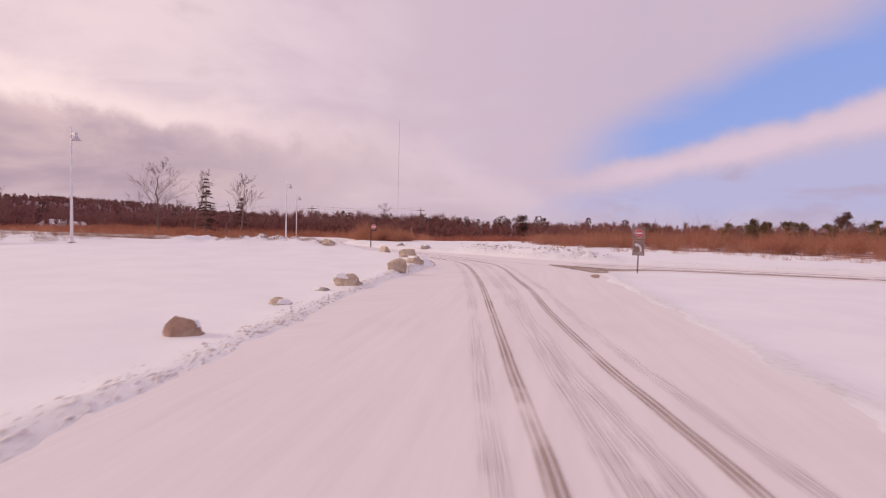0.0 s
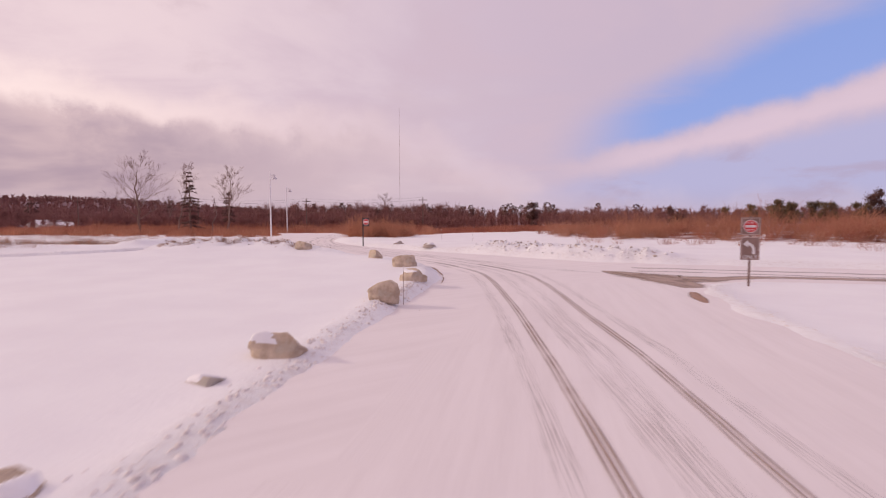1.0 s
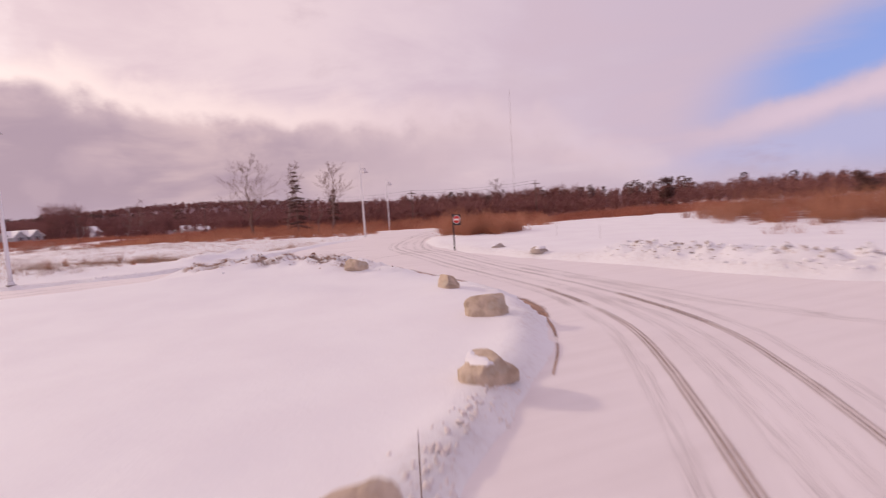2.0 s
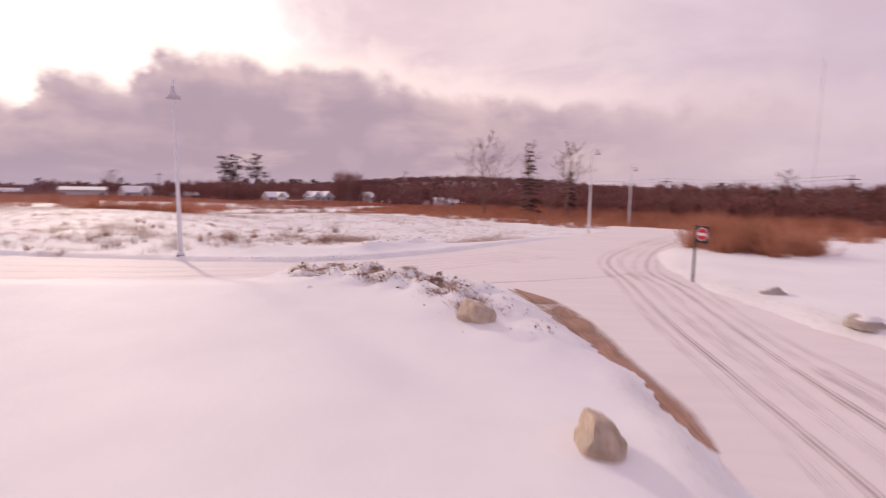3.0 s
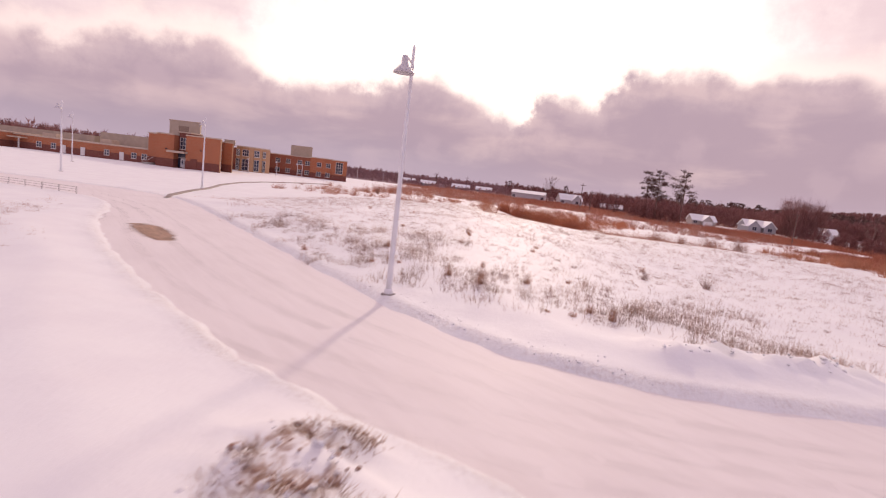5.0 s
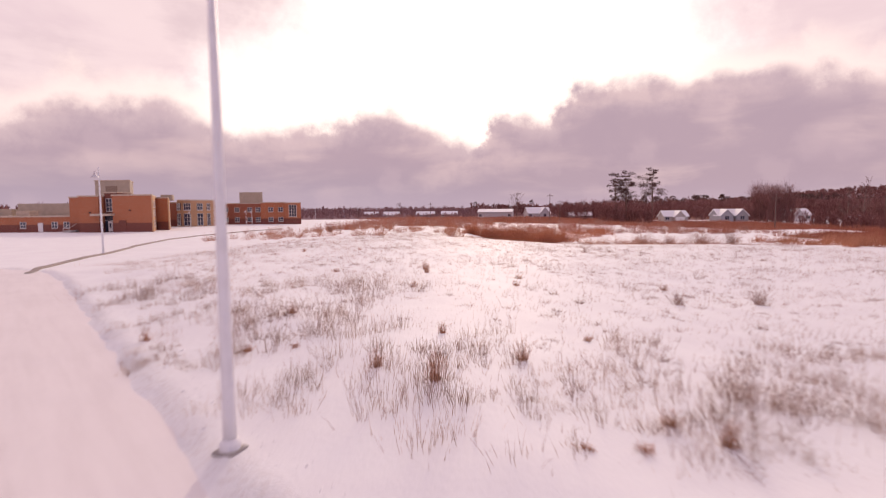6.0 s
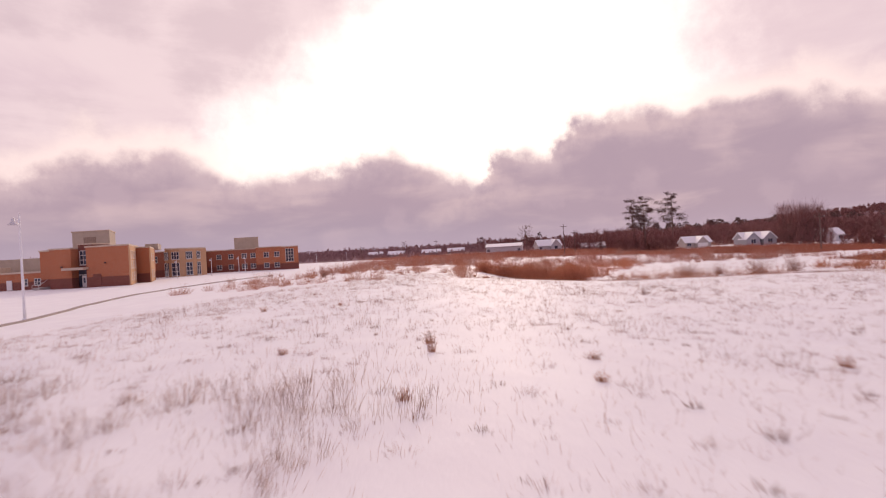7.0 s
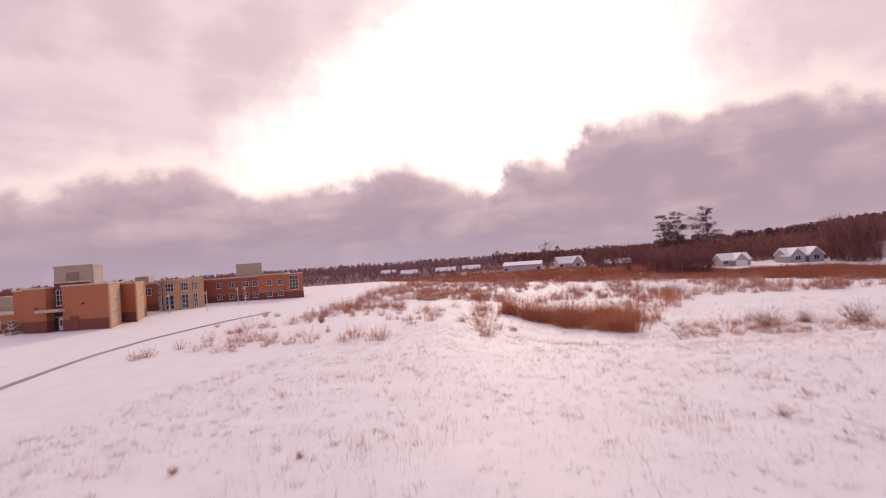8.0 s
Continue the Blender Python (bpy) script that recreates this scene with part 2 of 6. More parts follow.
def slush_material(name, colour, cover, most=1.0, fray=0.5, tread=0.0):
    """Worn-through strip: ragged edges where it fades back into the snow, and fine streaks along its run."""
    m = bpy.data.materials.new(name)
    m.use_nodes = True
    t = m.node_tree
    bsdf = t.nodes["Principled BSDF"]
    uv = attribute(t, "along").outputs["Vector"]
    s = node(t, "ShaderNodeSeparateXYZ", {0: uv})
    at = node(t, "ShaderNodeTexCoord").outputs["Object"]
    across = calc(t, "ABSOLUTE", s.outputs[1])
    thin = node(t, "ShaderNodeCombineXYZ", {0: calc(t, "MULTIPLY", s.outputs[0], 0.5), 1: calc(t, "MULTIPLY", s.outputs[1], 7.0), 2: 0.0}).outputs[0]
    streak = noise_node(t, thin, 1.0, 8.0, 0.7)
    wide = noise_node(t, at, 1.1, 6.0, 0.65)
    run = noise_node(t, node(t, "ShaderNodeCombineXYZ", {0: calc(t, "MULTIPLY", s.outputs[0], 0.12), 1: 0.0, 2: 0.0}).outputs[0], 1.0, 4.0)
    body = calc(t, "SUBTRACT", 1.0, step(t, calc(t, "ADD", across, calc(t, "MULTIPLY", calc(t, "SUBTRACT", wide, 0.5), fray * 2)), 0.30, 0.98))
    alpha = calc(t, "MULTIPLY", body, step(t, calc(t, "ADD", calc(t, "ADD", streak, cover), calc(t, "MULTIPLY", calc(t, "SUBTRACT", run, 0.5), 0.5)), 0.25, 0.8))
    if tread:
        ribs = calc(t, "SINE", calc(t, "ADD", calc(t, "MULTIPLY", s.outputs[1], tread), calc(t, "MULTIPLY", streak, 2.5)))
        alpha = calc(t, "MULTIPLY", alpha, calc(t, "ADD", 0.62, calc(t, "MULTIPLY", ribs, 0.38)))
    alpha = calc(t, "MULTIPLY", alpha, step(t, noise_node(t, at, 0.5, 5.0, 0.6), 0.22, 0.52))
    col = blend(t, step(t, streak, 0.3, 0.7), colour, tuple(c * 0.5 for c in colour))
    t.links.new(col, bsdf.inputs["Base Color"])
    t.links.new(calc(t, "MULTIPLY", alpha, most), bsdf.inputs["Alpha"])
    bsdf.inputs["Roughness"].default_value = 0.6
    return m


def glass_material(name, colour, rough=0.08):
    m = bpy.data.materials.new(name)
    m.use_nodes = True
    b = m.node_tree.nodes["Principled BSDF"]
    b.inputs["Base Color"].default_value = (*colour, 1)
    b.inputs["Roughness"].default_value = rough
    b.inputs["Specular IOR Level"].default_value = 0.8
    return m


def brick_material(name, a, b, mortar):
    m = bpy.data.materials.new(name)
    m.use_nodes = True
    t = m.node_tree
    bsdf = t.nodes["Principled BSDF"]
    at = node(t, "ShaderNodeTexCoord").outputs["Object"]
    s = node(t, "ShaderNodeSeparateXYZ", {0: at})
    flat = node(t, "ShaderNodeCombineXYZ", {0: calc(t, "ADD", s.outputs[0], s.outputs[1]), 1: s.outputs[2], 2: 0.0}).outputs[0]
    br = node(t, "ShaderNodeTexBrick", {"Vector": flat, "Color1": (*a, 1), "Color2": (*b, 1), "Mortar": (*mortar, 1), "Scale": 1.0,
                                        "Mortar Size": 0.008, "Brick Width": 0.30, "Row Height": 0.10})
    stain = noise_node(t, at, 0.25, 5.0)
    col = blend(t, calc(t, "MULTIPLY", step(t, stain, 0.45, 0.75), 0.3), br.outputs[0], tuple(c * 0.6 for c in a))
    t.links.new(col, bsdf.inputs["Base Color"])
    bsdf.inputs["Roughness"].default_value = 0.85
    bu = node(t, "ShaderNodeBump", {"Strength": 0.4, "Distance": 0.01, "Height": br.outputs[1]})
    bu.invert = True
    t.links.new(bu.outputs[0], bsdf.inputs["Normal"])
    return m


SNOW = snow_material("snow", False)
PACKED = snow_material("packed_snow", True)
TRACK = slush_material("tyre_slush", (0.50, 0.35, 0.275), 0.12, 0.80, 0.20, 11.5)
FADED = slush_material("faded_track", (0.46, 0.345, 0.295), 0.04, 0.62, 0.35, 9.0)
LIGHT_WEAR = slush_material("light_wear", (0.55, 0.47, 0.46), -0.10, 0.24)
FAINT = slush_material("faint_wear", (0.49, 0.37, 0.335), -0.12, 0.55)
BARE = slush_material("wet_asphalt", (0.46, 0.26, 0.165), 0.5, 1.0, 0.35)
ASPHALT_WET = slush_material("wet_gravel", (0.50, 0.355, 0.275), 0.5, 1.0, 0.35)
KERB_SAND = slush_material("sandy_kerb_strip", (0.56, 0.385, 0.29), 0.75, 1.0, 0.12)
KERB_WET = slush_material("wet_kerb_strip", (0.46, 0.245, 0.165), 0.75, 1.0, 0.12)
ROCK = material("fieldstone", (0.62, 0.495, 0.385), 0.85, (0.40, 0.295, 0.215), 3.2, 8.0, 0.9, 9.0, dist=0.05, stain=(0.52, 0.45, 0.37), stain_scale=2.0)
ROCK_BROWN = material("brown_fieldstone", (0.44, 0.28, 0.205), 0.85, (0.28, 0.17, 0.125), 3.6, 8.0, 0.9, 9.0, dist=0.05, stain=(0.50, 0.37, 0.28), stain_scale=2.2)
ROCK_GREY = material("grey_fieldstone", (0.50, 0.42, 0.37), 0.85, (0.36, 0.30, 0.26), 5.0, 8.0, 0.7, 9.0, dist=0.05, stain=(0.42, 0.38, 0.34), stain_scale=2.5)
CAP = material("snow_cap", (0.85, 0.83, 0.85), 0.7, (0.80, 0.78, 0.80), 2.0, 5.0, 0.4, 6.0, dist=0.03)
CLOD = material("frozen_soil", (0.46, 0.27, 0.205), 0.95, (0.32, 0.18, 0.135), 6.0, 7.0, 0.7, 12.0, vary=0.7)
DIRTY = material("dirty_snow", (0.62, 0.52, 0.46), 0.8, (0.40, 0.31, 0.26), 3.0, 7.0, 0.6, 8.0, vary=0.5)
DUSTY = material("ploughed_snow", (0.82, 0.765, 0.745), 0.8, (0.74, 0.66, 0.625), 3.0, 7.0, 0.5, 8.0, vary=0.06)
WHITE_PAINT = material("white_painted_steel", (0.80, 0.78, 0.80), 0.4, (0.74, 0.72, 0.74), 2.0, 4.0, 0.1, 20.0, dist=0.004)
SHADE_GREY = material("lamp_shade_paint", (0.62, 0.58, 0.60), 0.45, (0.55, 0.51, 0.54), 3.0, 4.0, 0.1, 20.0, dist=0.004)
LENS = glass_material("lamp_lens", (0.40, 0.37, 0.38), 0.25)
CONCRETE = material("concrete", (0.45, 0.41, 0.38), 0.9, (0.34, 0.30, 0.28), 5.0, 7.0, 0.4, 30.0, dist=0.01)
KERB = material("wet_kerb", (0.36, 0.29, 0.26), 0.7, (0.24, 0.195, 0.175), 1.5, 6.0, 0.4, 14.0, dist=0.01)
BRICK = brick_material("orange_brick", (0.50, 0.165, 0.075), (0.43, 0.135, 0.06), (0.44, 0.23, 0.14))
BRICK_RED = brick_material("red_brick", (0.37, 0.115, 0.062), (0.31, 0.095, 0.052), (0.34, 0.17, 0.11))
BRICK_DARK = brick_material("maroon_brick", (0.23, 0.068, 0.045), (0.19, 0.055, 0.04), (0.24, 0.11, 0.08))
BRICK_TAN = brick_material("tan_block", (0.58, 0.335, 0.185), (0.52, 0.295, 0.16), (0.50, 0.31, 0.19))
COPING = material("coping", (0.60, 0.47, 0.36), 0.6, (0.52, 0.40, 0.31), 1.0, 4.0, 0.1, 10.0)
METAL_TAN = material("tan_metal_panel", (0.50, 0.40, 0.31), 0.5, (0.44, 0.35, 0.27), 0.6, 4.0, 0.1, 8.0, stain=(0.40, 0.32, 0.26), stain_scale=0.2)
LOUVRE = material("louvre", (0.33, 0.23, 0.17), 0.6, None, 3.0, 4.0, 0.2, 9.0)
GLASS = glass_material("window_glass", (0.045, 0.05, 0.075))
FRAME = material("window_frame_paint", (0.70, 0.64, 0.60), 0.5, None, 3.0, 4.0, 0.1, 9.0)
DOOR_WHITE = material("white_door_paint", (0.78, 0.73, 0.70), 0.5, (0.72, 0.67, 0.64), 2.0, 4.0, 0.1, 9.0)
SIDING = material("grey_siding", (0.40, 0.38, 0.40), 0.7, (0.35, 0.33, 0.35), 0.8, 4.0, 0.2, 6.0)
SIDING_TAN = material("tan_siding", (0.48, 0.41, 0.37), 0.7, (0.42, 0.36, 0.33), 0.8, 4.0, 0.2, 6.0)
SIDING_WHITE = material("white_siding", (0.66, 0.62, 0.62), 0.7, (0.60, 0.56, 0.56), 0.8, 4.0, 0.2, 6.0)
BARK = material("bark", (0.27, 0.165, 0.135), 0.9, (0.17, 0.105, 0.085), 4.0, 6.0, 0.6, 12.0)
BARK_PALE = material("pale_bark", (0.42, 0.33, 0.29), 0.9, (0.28, 0.21, 0.19), 4.0, 6.0, 0.6, 12.0)
BARK_MID = material("grey_bark", (0.32, 0.205, 0.175), 0.9, (0.21, 0.135, 0.115), 4.0, 6.0, 0.6, 12.0)
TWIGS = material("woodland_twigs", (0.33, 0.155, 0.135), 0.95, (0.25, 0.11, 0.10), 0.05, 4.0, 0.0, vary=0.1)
# paler copy of the woodland twigs: distance haze put into the colour
TWIGS_HAZED = material("hazed_woodland_twigs", (0.42, 0.25, 0.245), 0.95, (0.34, 0.20, 0.20), 0.03, 4.0, 0.0, vary=0.1)
BRUSH_DARK = material("dark_brush_stems", (0.5, 0.2, 0.13), 0.9, (0.4, 0.15, 0.1), 0.15, 4.0, 0.0, vary=0.25, thin=0.3)
BRUSH = material("red_brush_stems", (0.58, 0.27, 0.165), 0.9, (0.46, 0.205, 0.13), 0.15, 4.0, 0.0, vary=0.4, thin=0.3)
REED = material("reed_stems", (0.6, 0.245, 0.14), 0.9, (0.48, 0.185, 0.11), 0.2, 4.0, 0.0, vary=0.4, thin=0.35)
SHRUB = material("shrub_twigs", (0.56, 0.315, 0.245), 0.9, (0.42, 0.225, 0.175), 0.3, 4.0, 0.0, vary=0.35, thin=0.3)
RUSTY = material("rusty_grass", (0.70, 0.33, 0.18), 0.9, (0.50, 0.215, 0.12), 0.9, 4.0, 0.0, vary=0.25, thin=0.5)
WEED_TALL = material("tall_weed_stalks", (0.74, 0.44, 0.30), 0.9, (0.58, 0.32, 0.21), 0.9, 4.0, 0.0, vary=0.2, thin=0.55)
WEED = material("weed_heads", (0.46, 0.245, 0.155), 0.9, (0.31, 0.155, 0.105), 0.8, 4.0, 0.0, vary=0.4, thin=0.3)
STRAW_DARK = material("brown_dead_grass", (0.62, 0.405, 0.29), 0.9, (0.44, 0.265, 0.19), 0.8, 4.0, 0.0, vary=0.35, thin=0.4)
STRAW = material("dry_grass", (0.72, 0.5, 0.38), 0.9, (0.58, 0.385, 0.285), 0.5, 4.0, 0.0, vary=0.3, thin=0.45)
NEEDLES = material("pine_needles", (0.175, 0.082, 0.068), 0.8, (0.125, 0.058, 0.05), 0.8, 4.0, 0.0, vary=0.5)
NEEDLES_GREEN = material("cedar_needles", (0.22, 0.14, 0.07), 0.8, (0.15, 0.095, 0.05), 0.5, 4.0, 0.0, vary=0.5)
RED = material("sign_red", (0.58, 0.035, 0.035), 0.4, (0.50, 0.03, 0.03), 3.0, 4.0, 0.05, 20.0)
SIGN_WHITE = material("sign_white", (0.78, 0.74, 0.74), 0.4, None, 3.0, 3.0, 0.05, 20.0)
SIGN_BACK = material("sign_brown", (0.27, 0.165, 0.14), 0.6, None, 3.0, 4.0, 0.1, 20.0)
BLACK = material("black_paint", (0.03, 0.022, 0.025), 0.5, (0.05, 0.035, 0.035), 3.0, 4.0, 0.1, 20.0)
POST_BROWN = material("brown_post", (0.24, 0.15, 0.125), 0.7, None, 3.0, 5.0, 0.2, 20.0)
POST_BROWN_PALE = material("pale_sign_border", (0.62, 0.47, 0.42), 0.5, None, 3.0, 4.0, 0.05, 20.0)
FENCE_GREY = material("galvanised_wire", (0.46, 0.40, 0.40), 0.5, (0.38, 0.33, 0.33), 3.0, 4.0, 0.1, 20.0)
WOOD_POLE = material("weathered_pole", (0.22, 0.15, 0.125), 0.9, None, 2.0, 6.0, 0.3, 14.0)


# ---- mesh tools ----
class Build:
    """Collects points and faces for one mesh."""

    def __init__(self):
        self.v, self.f = [], []

    def add(self, pts, faces):
        n = len(self.v)
        self.v += [tuple(p) for p in pts]
        self.f += [tuple(i + n for i in f) for f in faces]
        return self

    def box(self, x0, x1, y0, y1, z0, z1, c=0.0):
        pts = []
        for z, k in ((z0, c), (z0 + c, 0), (z1 - c, 0), (z1, c)) if c else ((z0, 0), (z1, 0)):
            pts += [(x0 + k, y0 + k, z), (x1 - k, y0 + k, z), (x1 - k, y1 - k, z), (x0 + k, y1 - k, z)]
        rows = len(pts) // 4
        faces = [(3, 2, 1, 0), tuple(range(4 * rows - 4, 4 * rows))]
        for r in range(rows - 1):
            faces += [(4 * r + i, 4 * r + (i + 1) % 4, 4 * r + 4 + (i + 1) % 4, 4 * r + 4 + i) for i in range(4)]
        return self.add(pts, faces)

    def prism(self, plan, z0, z1):
        n = len(plan)
        pts = [(x, y, z0) for x, y in plan] + [(x, y, z1) for x, y in plan]
        return self.add(pts, [tuple(range(n - 1, -1, -1)), tuple(range(n, 2 * n))] + [(i, (i + 1) % n, n + (i + 1) % n, n + i) for i in range(n)])

    def tube(self, path, radii, sides=6, caps=True):
        pts, faces = [], []
        path = [Vector(p) for p in path]
        for i, p in enumerate(path):
            d = (path[min(i + 1, len(path) - 1)] - path[max(i - 1, 0)]).normalized()
            u = d.cross(Vector((0, 0, 1)) if abs(d.z) < 0.9 else Vector((1, 0, 0))).normalized()
            w = d.cross(u)
            pts += [p + (u * math.cos(a) + w * math.sin(a)) * radii[i] for a in (math.tau * k / sides for k in range(sides))]
        for i in range(len(path) - 1):
            faces += [(i * sides + k, i * sides + (k + 1) % sides, (i + 1) * sides + (k + 1) % sides, (i + 1) * sides + k) for k in range(sides)]
        if caps:
            faces += [tuple(range(sides - 1, -1, -1)), tuple(range((len(path) - 1) * sides, len(path) * sides))]
        return self.add(pts, faces)

    def lathe(self, profile, sides=20, at=(0, 0, 0)):
        pts, faces = [], []
        for r, z in profile:
            pts += [(at[0] + r * math.cos(math.tau * k / sides), at[1] + r * math.sin(math.tau * k / sides), at[2] + z) for k in range(sides)]
        for i in range(len(profile) - 1):
            faces += [(i * sides + k, i * sides + (k + 1) % sides, (i + 1) * sides + (k + 1) % sides, (i + 1) * sides + k) for k in range(sides)]
        return self.add(pts, faces)

    def mesh(self, name, mat, smooth=False):
        me = bpy.data.meshes.new(name)
        me.from_pydata(self.v, [], self.f)
        me.materials.append(mat)
        if smooth:
            me.polygons.foreach_set("use_smooth", [True] * len(me.polygons))
        me.update()
        return me


def part(name, b, mat, parent=None, label="", smooth=False):
    ob = new(name, b.mesh(name, mat, smooth))
    if parent is not None:
        ob.parent = parent
    if label:
        tagged(ob, label)
    return ob


def thing(name, label, category, place, turn=0.0, group="", kind=""):
    ob = new(name)
    ob.matrix_basis = pose(*place, 0, 0, turn)
    return tagged(ob, label, category, group, kind)


def blades(base, direction, length, width, rng):
    """Twigs too far off to show a round section: one slim triangle each."""
    n = len(base)
    d = direction / np.linalg.norm(direction, axis=1, keepdims=True)
    u = np.cross(d, rng.normal(size=(n, 3)))
    u *= (width / (np.linalg.norm(u, axis=1) + 1e-9))[:, None]
    pts = np.stack([base - u, base + u, base + d * length[:, None]], 1).reshape(-1, 3)
    return pts, np.arange(3 * n).reshape(n, 3)


def spikes(base, direction, length, width, rng, sides=3):
    """Many tapering stems at once: arrays of bases, directions, lengths and widths. Returns points and triangles."""
    n = len(base)
    d = direction / np.linalg.norm(direction, axis=1, keepdims=True)
    u = np.cross(d, rng.normal(size=(n, 3)))
    u /= np.linalg.norm(u, axis=1, keepdims=True) + 1e-9
    w = np.cross(d, u)
    pts = [base + width[:, None] * (math.cos(a) * u + math.sin(a) * w) for a in (math.tau * k / sides for k in range(sides))]
    pts.append(base + d * length[:, None])
    pts = np.stack(pts, 1).reshape(-1, 3)
    first = np.arange(n)[:, None] * (sides + 1)
    tri = np.concatenate([np.stack([first[:, 0] + k, first[:, 0] + (k + 1) % sides, first[:, 0] + sides], 1) for k in range(sides)])
    return pts, tri


def from_arrays(name, pts, tri, mat):
    me = bpy.data.meshes.new(name)
    me.vertices.add(len(pts))
    me.vertices.foreach_set("co", np.asarray(pts, np.float32).ravel())
    n, k = tri.shape
    me.loops.add(n * k)
    me.loops.foreach_set("vertex_index", tri.astype(np.int32).ravel())
    me.polygons.add(n)
    me.polygons.foreach_set("loop_start", np.arange(0, n * k, k, dtype=np.int32))
    me.polygons.foreach_set("loop_total", np.full(n, k, np.int32))
    me.materials.append(mat)
    me.update(calc_edges=True)
    return me


class Pile:
    """Joins many arrays of points and triangles into one mesh."""

    def __init__(self):
        self.p, self.t, self.n = [], [], 0

    def add(self, pts, tri):
        self.p.append(pts), self.t.append(tri + self.n)
        self.n += len(pts)

    def mesh(self, name, mat):
        return from_arrays(name, np.concatenate(self.p), np.concatenate(self.t), mat)


# ---- the plan: edges of the ploughed roads ----
ISLAND_EDGE = [(0.5, -60), (0.4, -10), (0.2, 4), (0.0, 9), (-0.4, 13), (-0.8, 20), (-1.0, 26), (-0.9, 32), (-1.5, 36), (-3.1, 39.8), (-5.7, 43), (-8.5, 45.2),
               (-11.5, 47), (-15, 49.2), (-18.3, 50.6), (-21.5, 50.2), (-24.2, 47.6), (-26.2, 43.2), (-28.6, 39)]
SCHOOL_EDGE = [(-31.5, 35.5), (-35.5, 30.6), (-42.3, 23.2), (-48, 18), (-55, 13), (-59.5, 8), (-61.5, 2), (-61.5, -8), (-60, -25), (-58, -70)]
FIELD_EDGE = [(-69, -70), (-71, -25), (-71.5, -4), (-70, 6), (-65, 13), (-57, 20.8), (-48, 29.4), (-40, 37), (-35.6, 41.2), (-32, 45.8), (-30.2, 51), (-30.6, 58), (-33, 70), (-35.0, 82), (-38.5, 92), (-42, 97)]
NORTH_EDGE = [(-34, 99), (-29, 92), (-24, 80), (-21.8, 71), (-19, 65.8), (-15, 60.4), (-10, 55.8), (-5.5, 52.6), (-1.2, 50), (2.2, 47.4), (6, 45), (12, 43.4), (18, 42.4), (29.7, 40.3), (60, 34.5), (150, 18)]
EAST_EDGE = [(150, 9), (60, 27.5), (27, 33.8), (16, 35.8), (12.4, 35.6), (10.2, 34.4), (9.0, 31), (8.9, 25), (9.1, 17), (9.3, 6), (9.4, -10), (9.4, -60)]


def smooth_line(points, n=4):
    p = [Vector(q) for q in points]
    p = [2 * p[0] - p[1]] + p + [2 * p[-1] - p[-2]]
    out = []
    for i in range(1, len(p) - 2):
        for k in range(n):
            s = k / n
            out.append(0.5 * (2 * p[i] + (p[i + 1] - p[i - 1]) * s + (2 * p[i - 1] - 5 * p[i] + 4 * p[i + 1] - p[i + 2]) * s * s + (3 * p[i] - p[i - 1] - 3 * p[i + 1] + p[i + 2]) * s ** 3))
    out.append(p[-2])
    return [tuple(v) for v in out]


ROAD = sum((smooth_line(e, 3) for e in (ISLAND_EDGE, SCHOOL_EDGE, FIELD_EDGE, NORTH_EDGE, EAST_EDGE)), [])


def line_distance(X, Y, pts):
    best = np.full(X.shape, 1e9)
    for (ax, ay), (bx, by) in zip(pts, pts[1:]):
        dx, dy = bx - ax, by - ay
        s = np.clip(((X - ax) * dx + (Y - ay) * dy) / (dx * dx + dy * dy + 1e-9), 0, 1)
        best = np.minimum(best, np.hypot(X - ax - s * dx, Y - ay - s * dy))
    return best


def road_distance(X, Y):
    """Metres outside the ploughed edge; negative on the road."""
    d = line_distance(X, Y, ROAD + ROAD[:1])
    inside = np.zeros(X.shape, bool)
    for (ax, ay), (bx, by) in zip(ROAD, ROAD[1:] + ROAD[:1]):
        cross = (ay > Y) != (by > Y)
        inside ^= cross & (X < (bx - ax) * (Y - ay) / (by - ay + 1e-12) + ax)
    return np.where(inside, -d, d)


def ramp(v, lo, hi):
    s = np.clip((v - lo) / (hi - lo), 0, 1)
    return s * s * (3 - 2 * s)


def waves(X, Y, size, seed, octaves=3):
    """Smooth uneven ground from sums of turned sines."""
    rng = np.random.default_rng(seed)
    out = np.zeros(X.shape)
    for o in range(octaves):
        for _ in range(5):
            a, ph = rng.uniform(0, math.tau), rng.uniform(0, math.tau)
            k = math.tau / (size / 1.9 ** o) * rng.uniform(0.7, 1.3)
            out += np.sin((X * math.cos(a) + Y * math.sin(a)) * k + ph + 1.3 * np.sin((X * math.sin(a) - Y * math.cos(a)) * k * 0.6 + ph)) * 0.6 ** o / 5
    return out


CREST = [(-19.5, 43.5), (-24.5, 41.0), (-30.0, 34.0)]
HEAP = [(-23.0, 43.0), (-21.0, 43.6), (-18.6, 44.8), (-16.4, 45.3), (-14.4, 44.7)]
PILE = [(-0.6, 52.6), (2.5, 50.3), (6.5, 47.2), (10.5, 45.3)]
RIM = [(-19.0, 47.8), (-15.8, 47.1), (-13.2, 45.8), (-11.0, 44.3)]
SIDE_HEAP = [(-33.6, 52.5), (-34.2, 55.5), (-34.6, 58.5)]


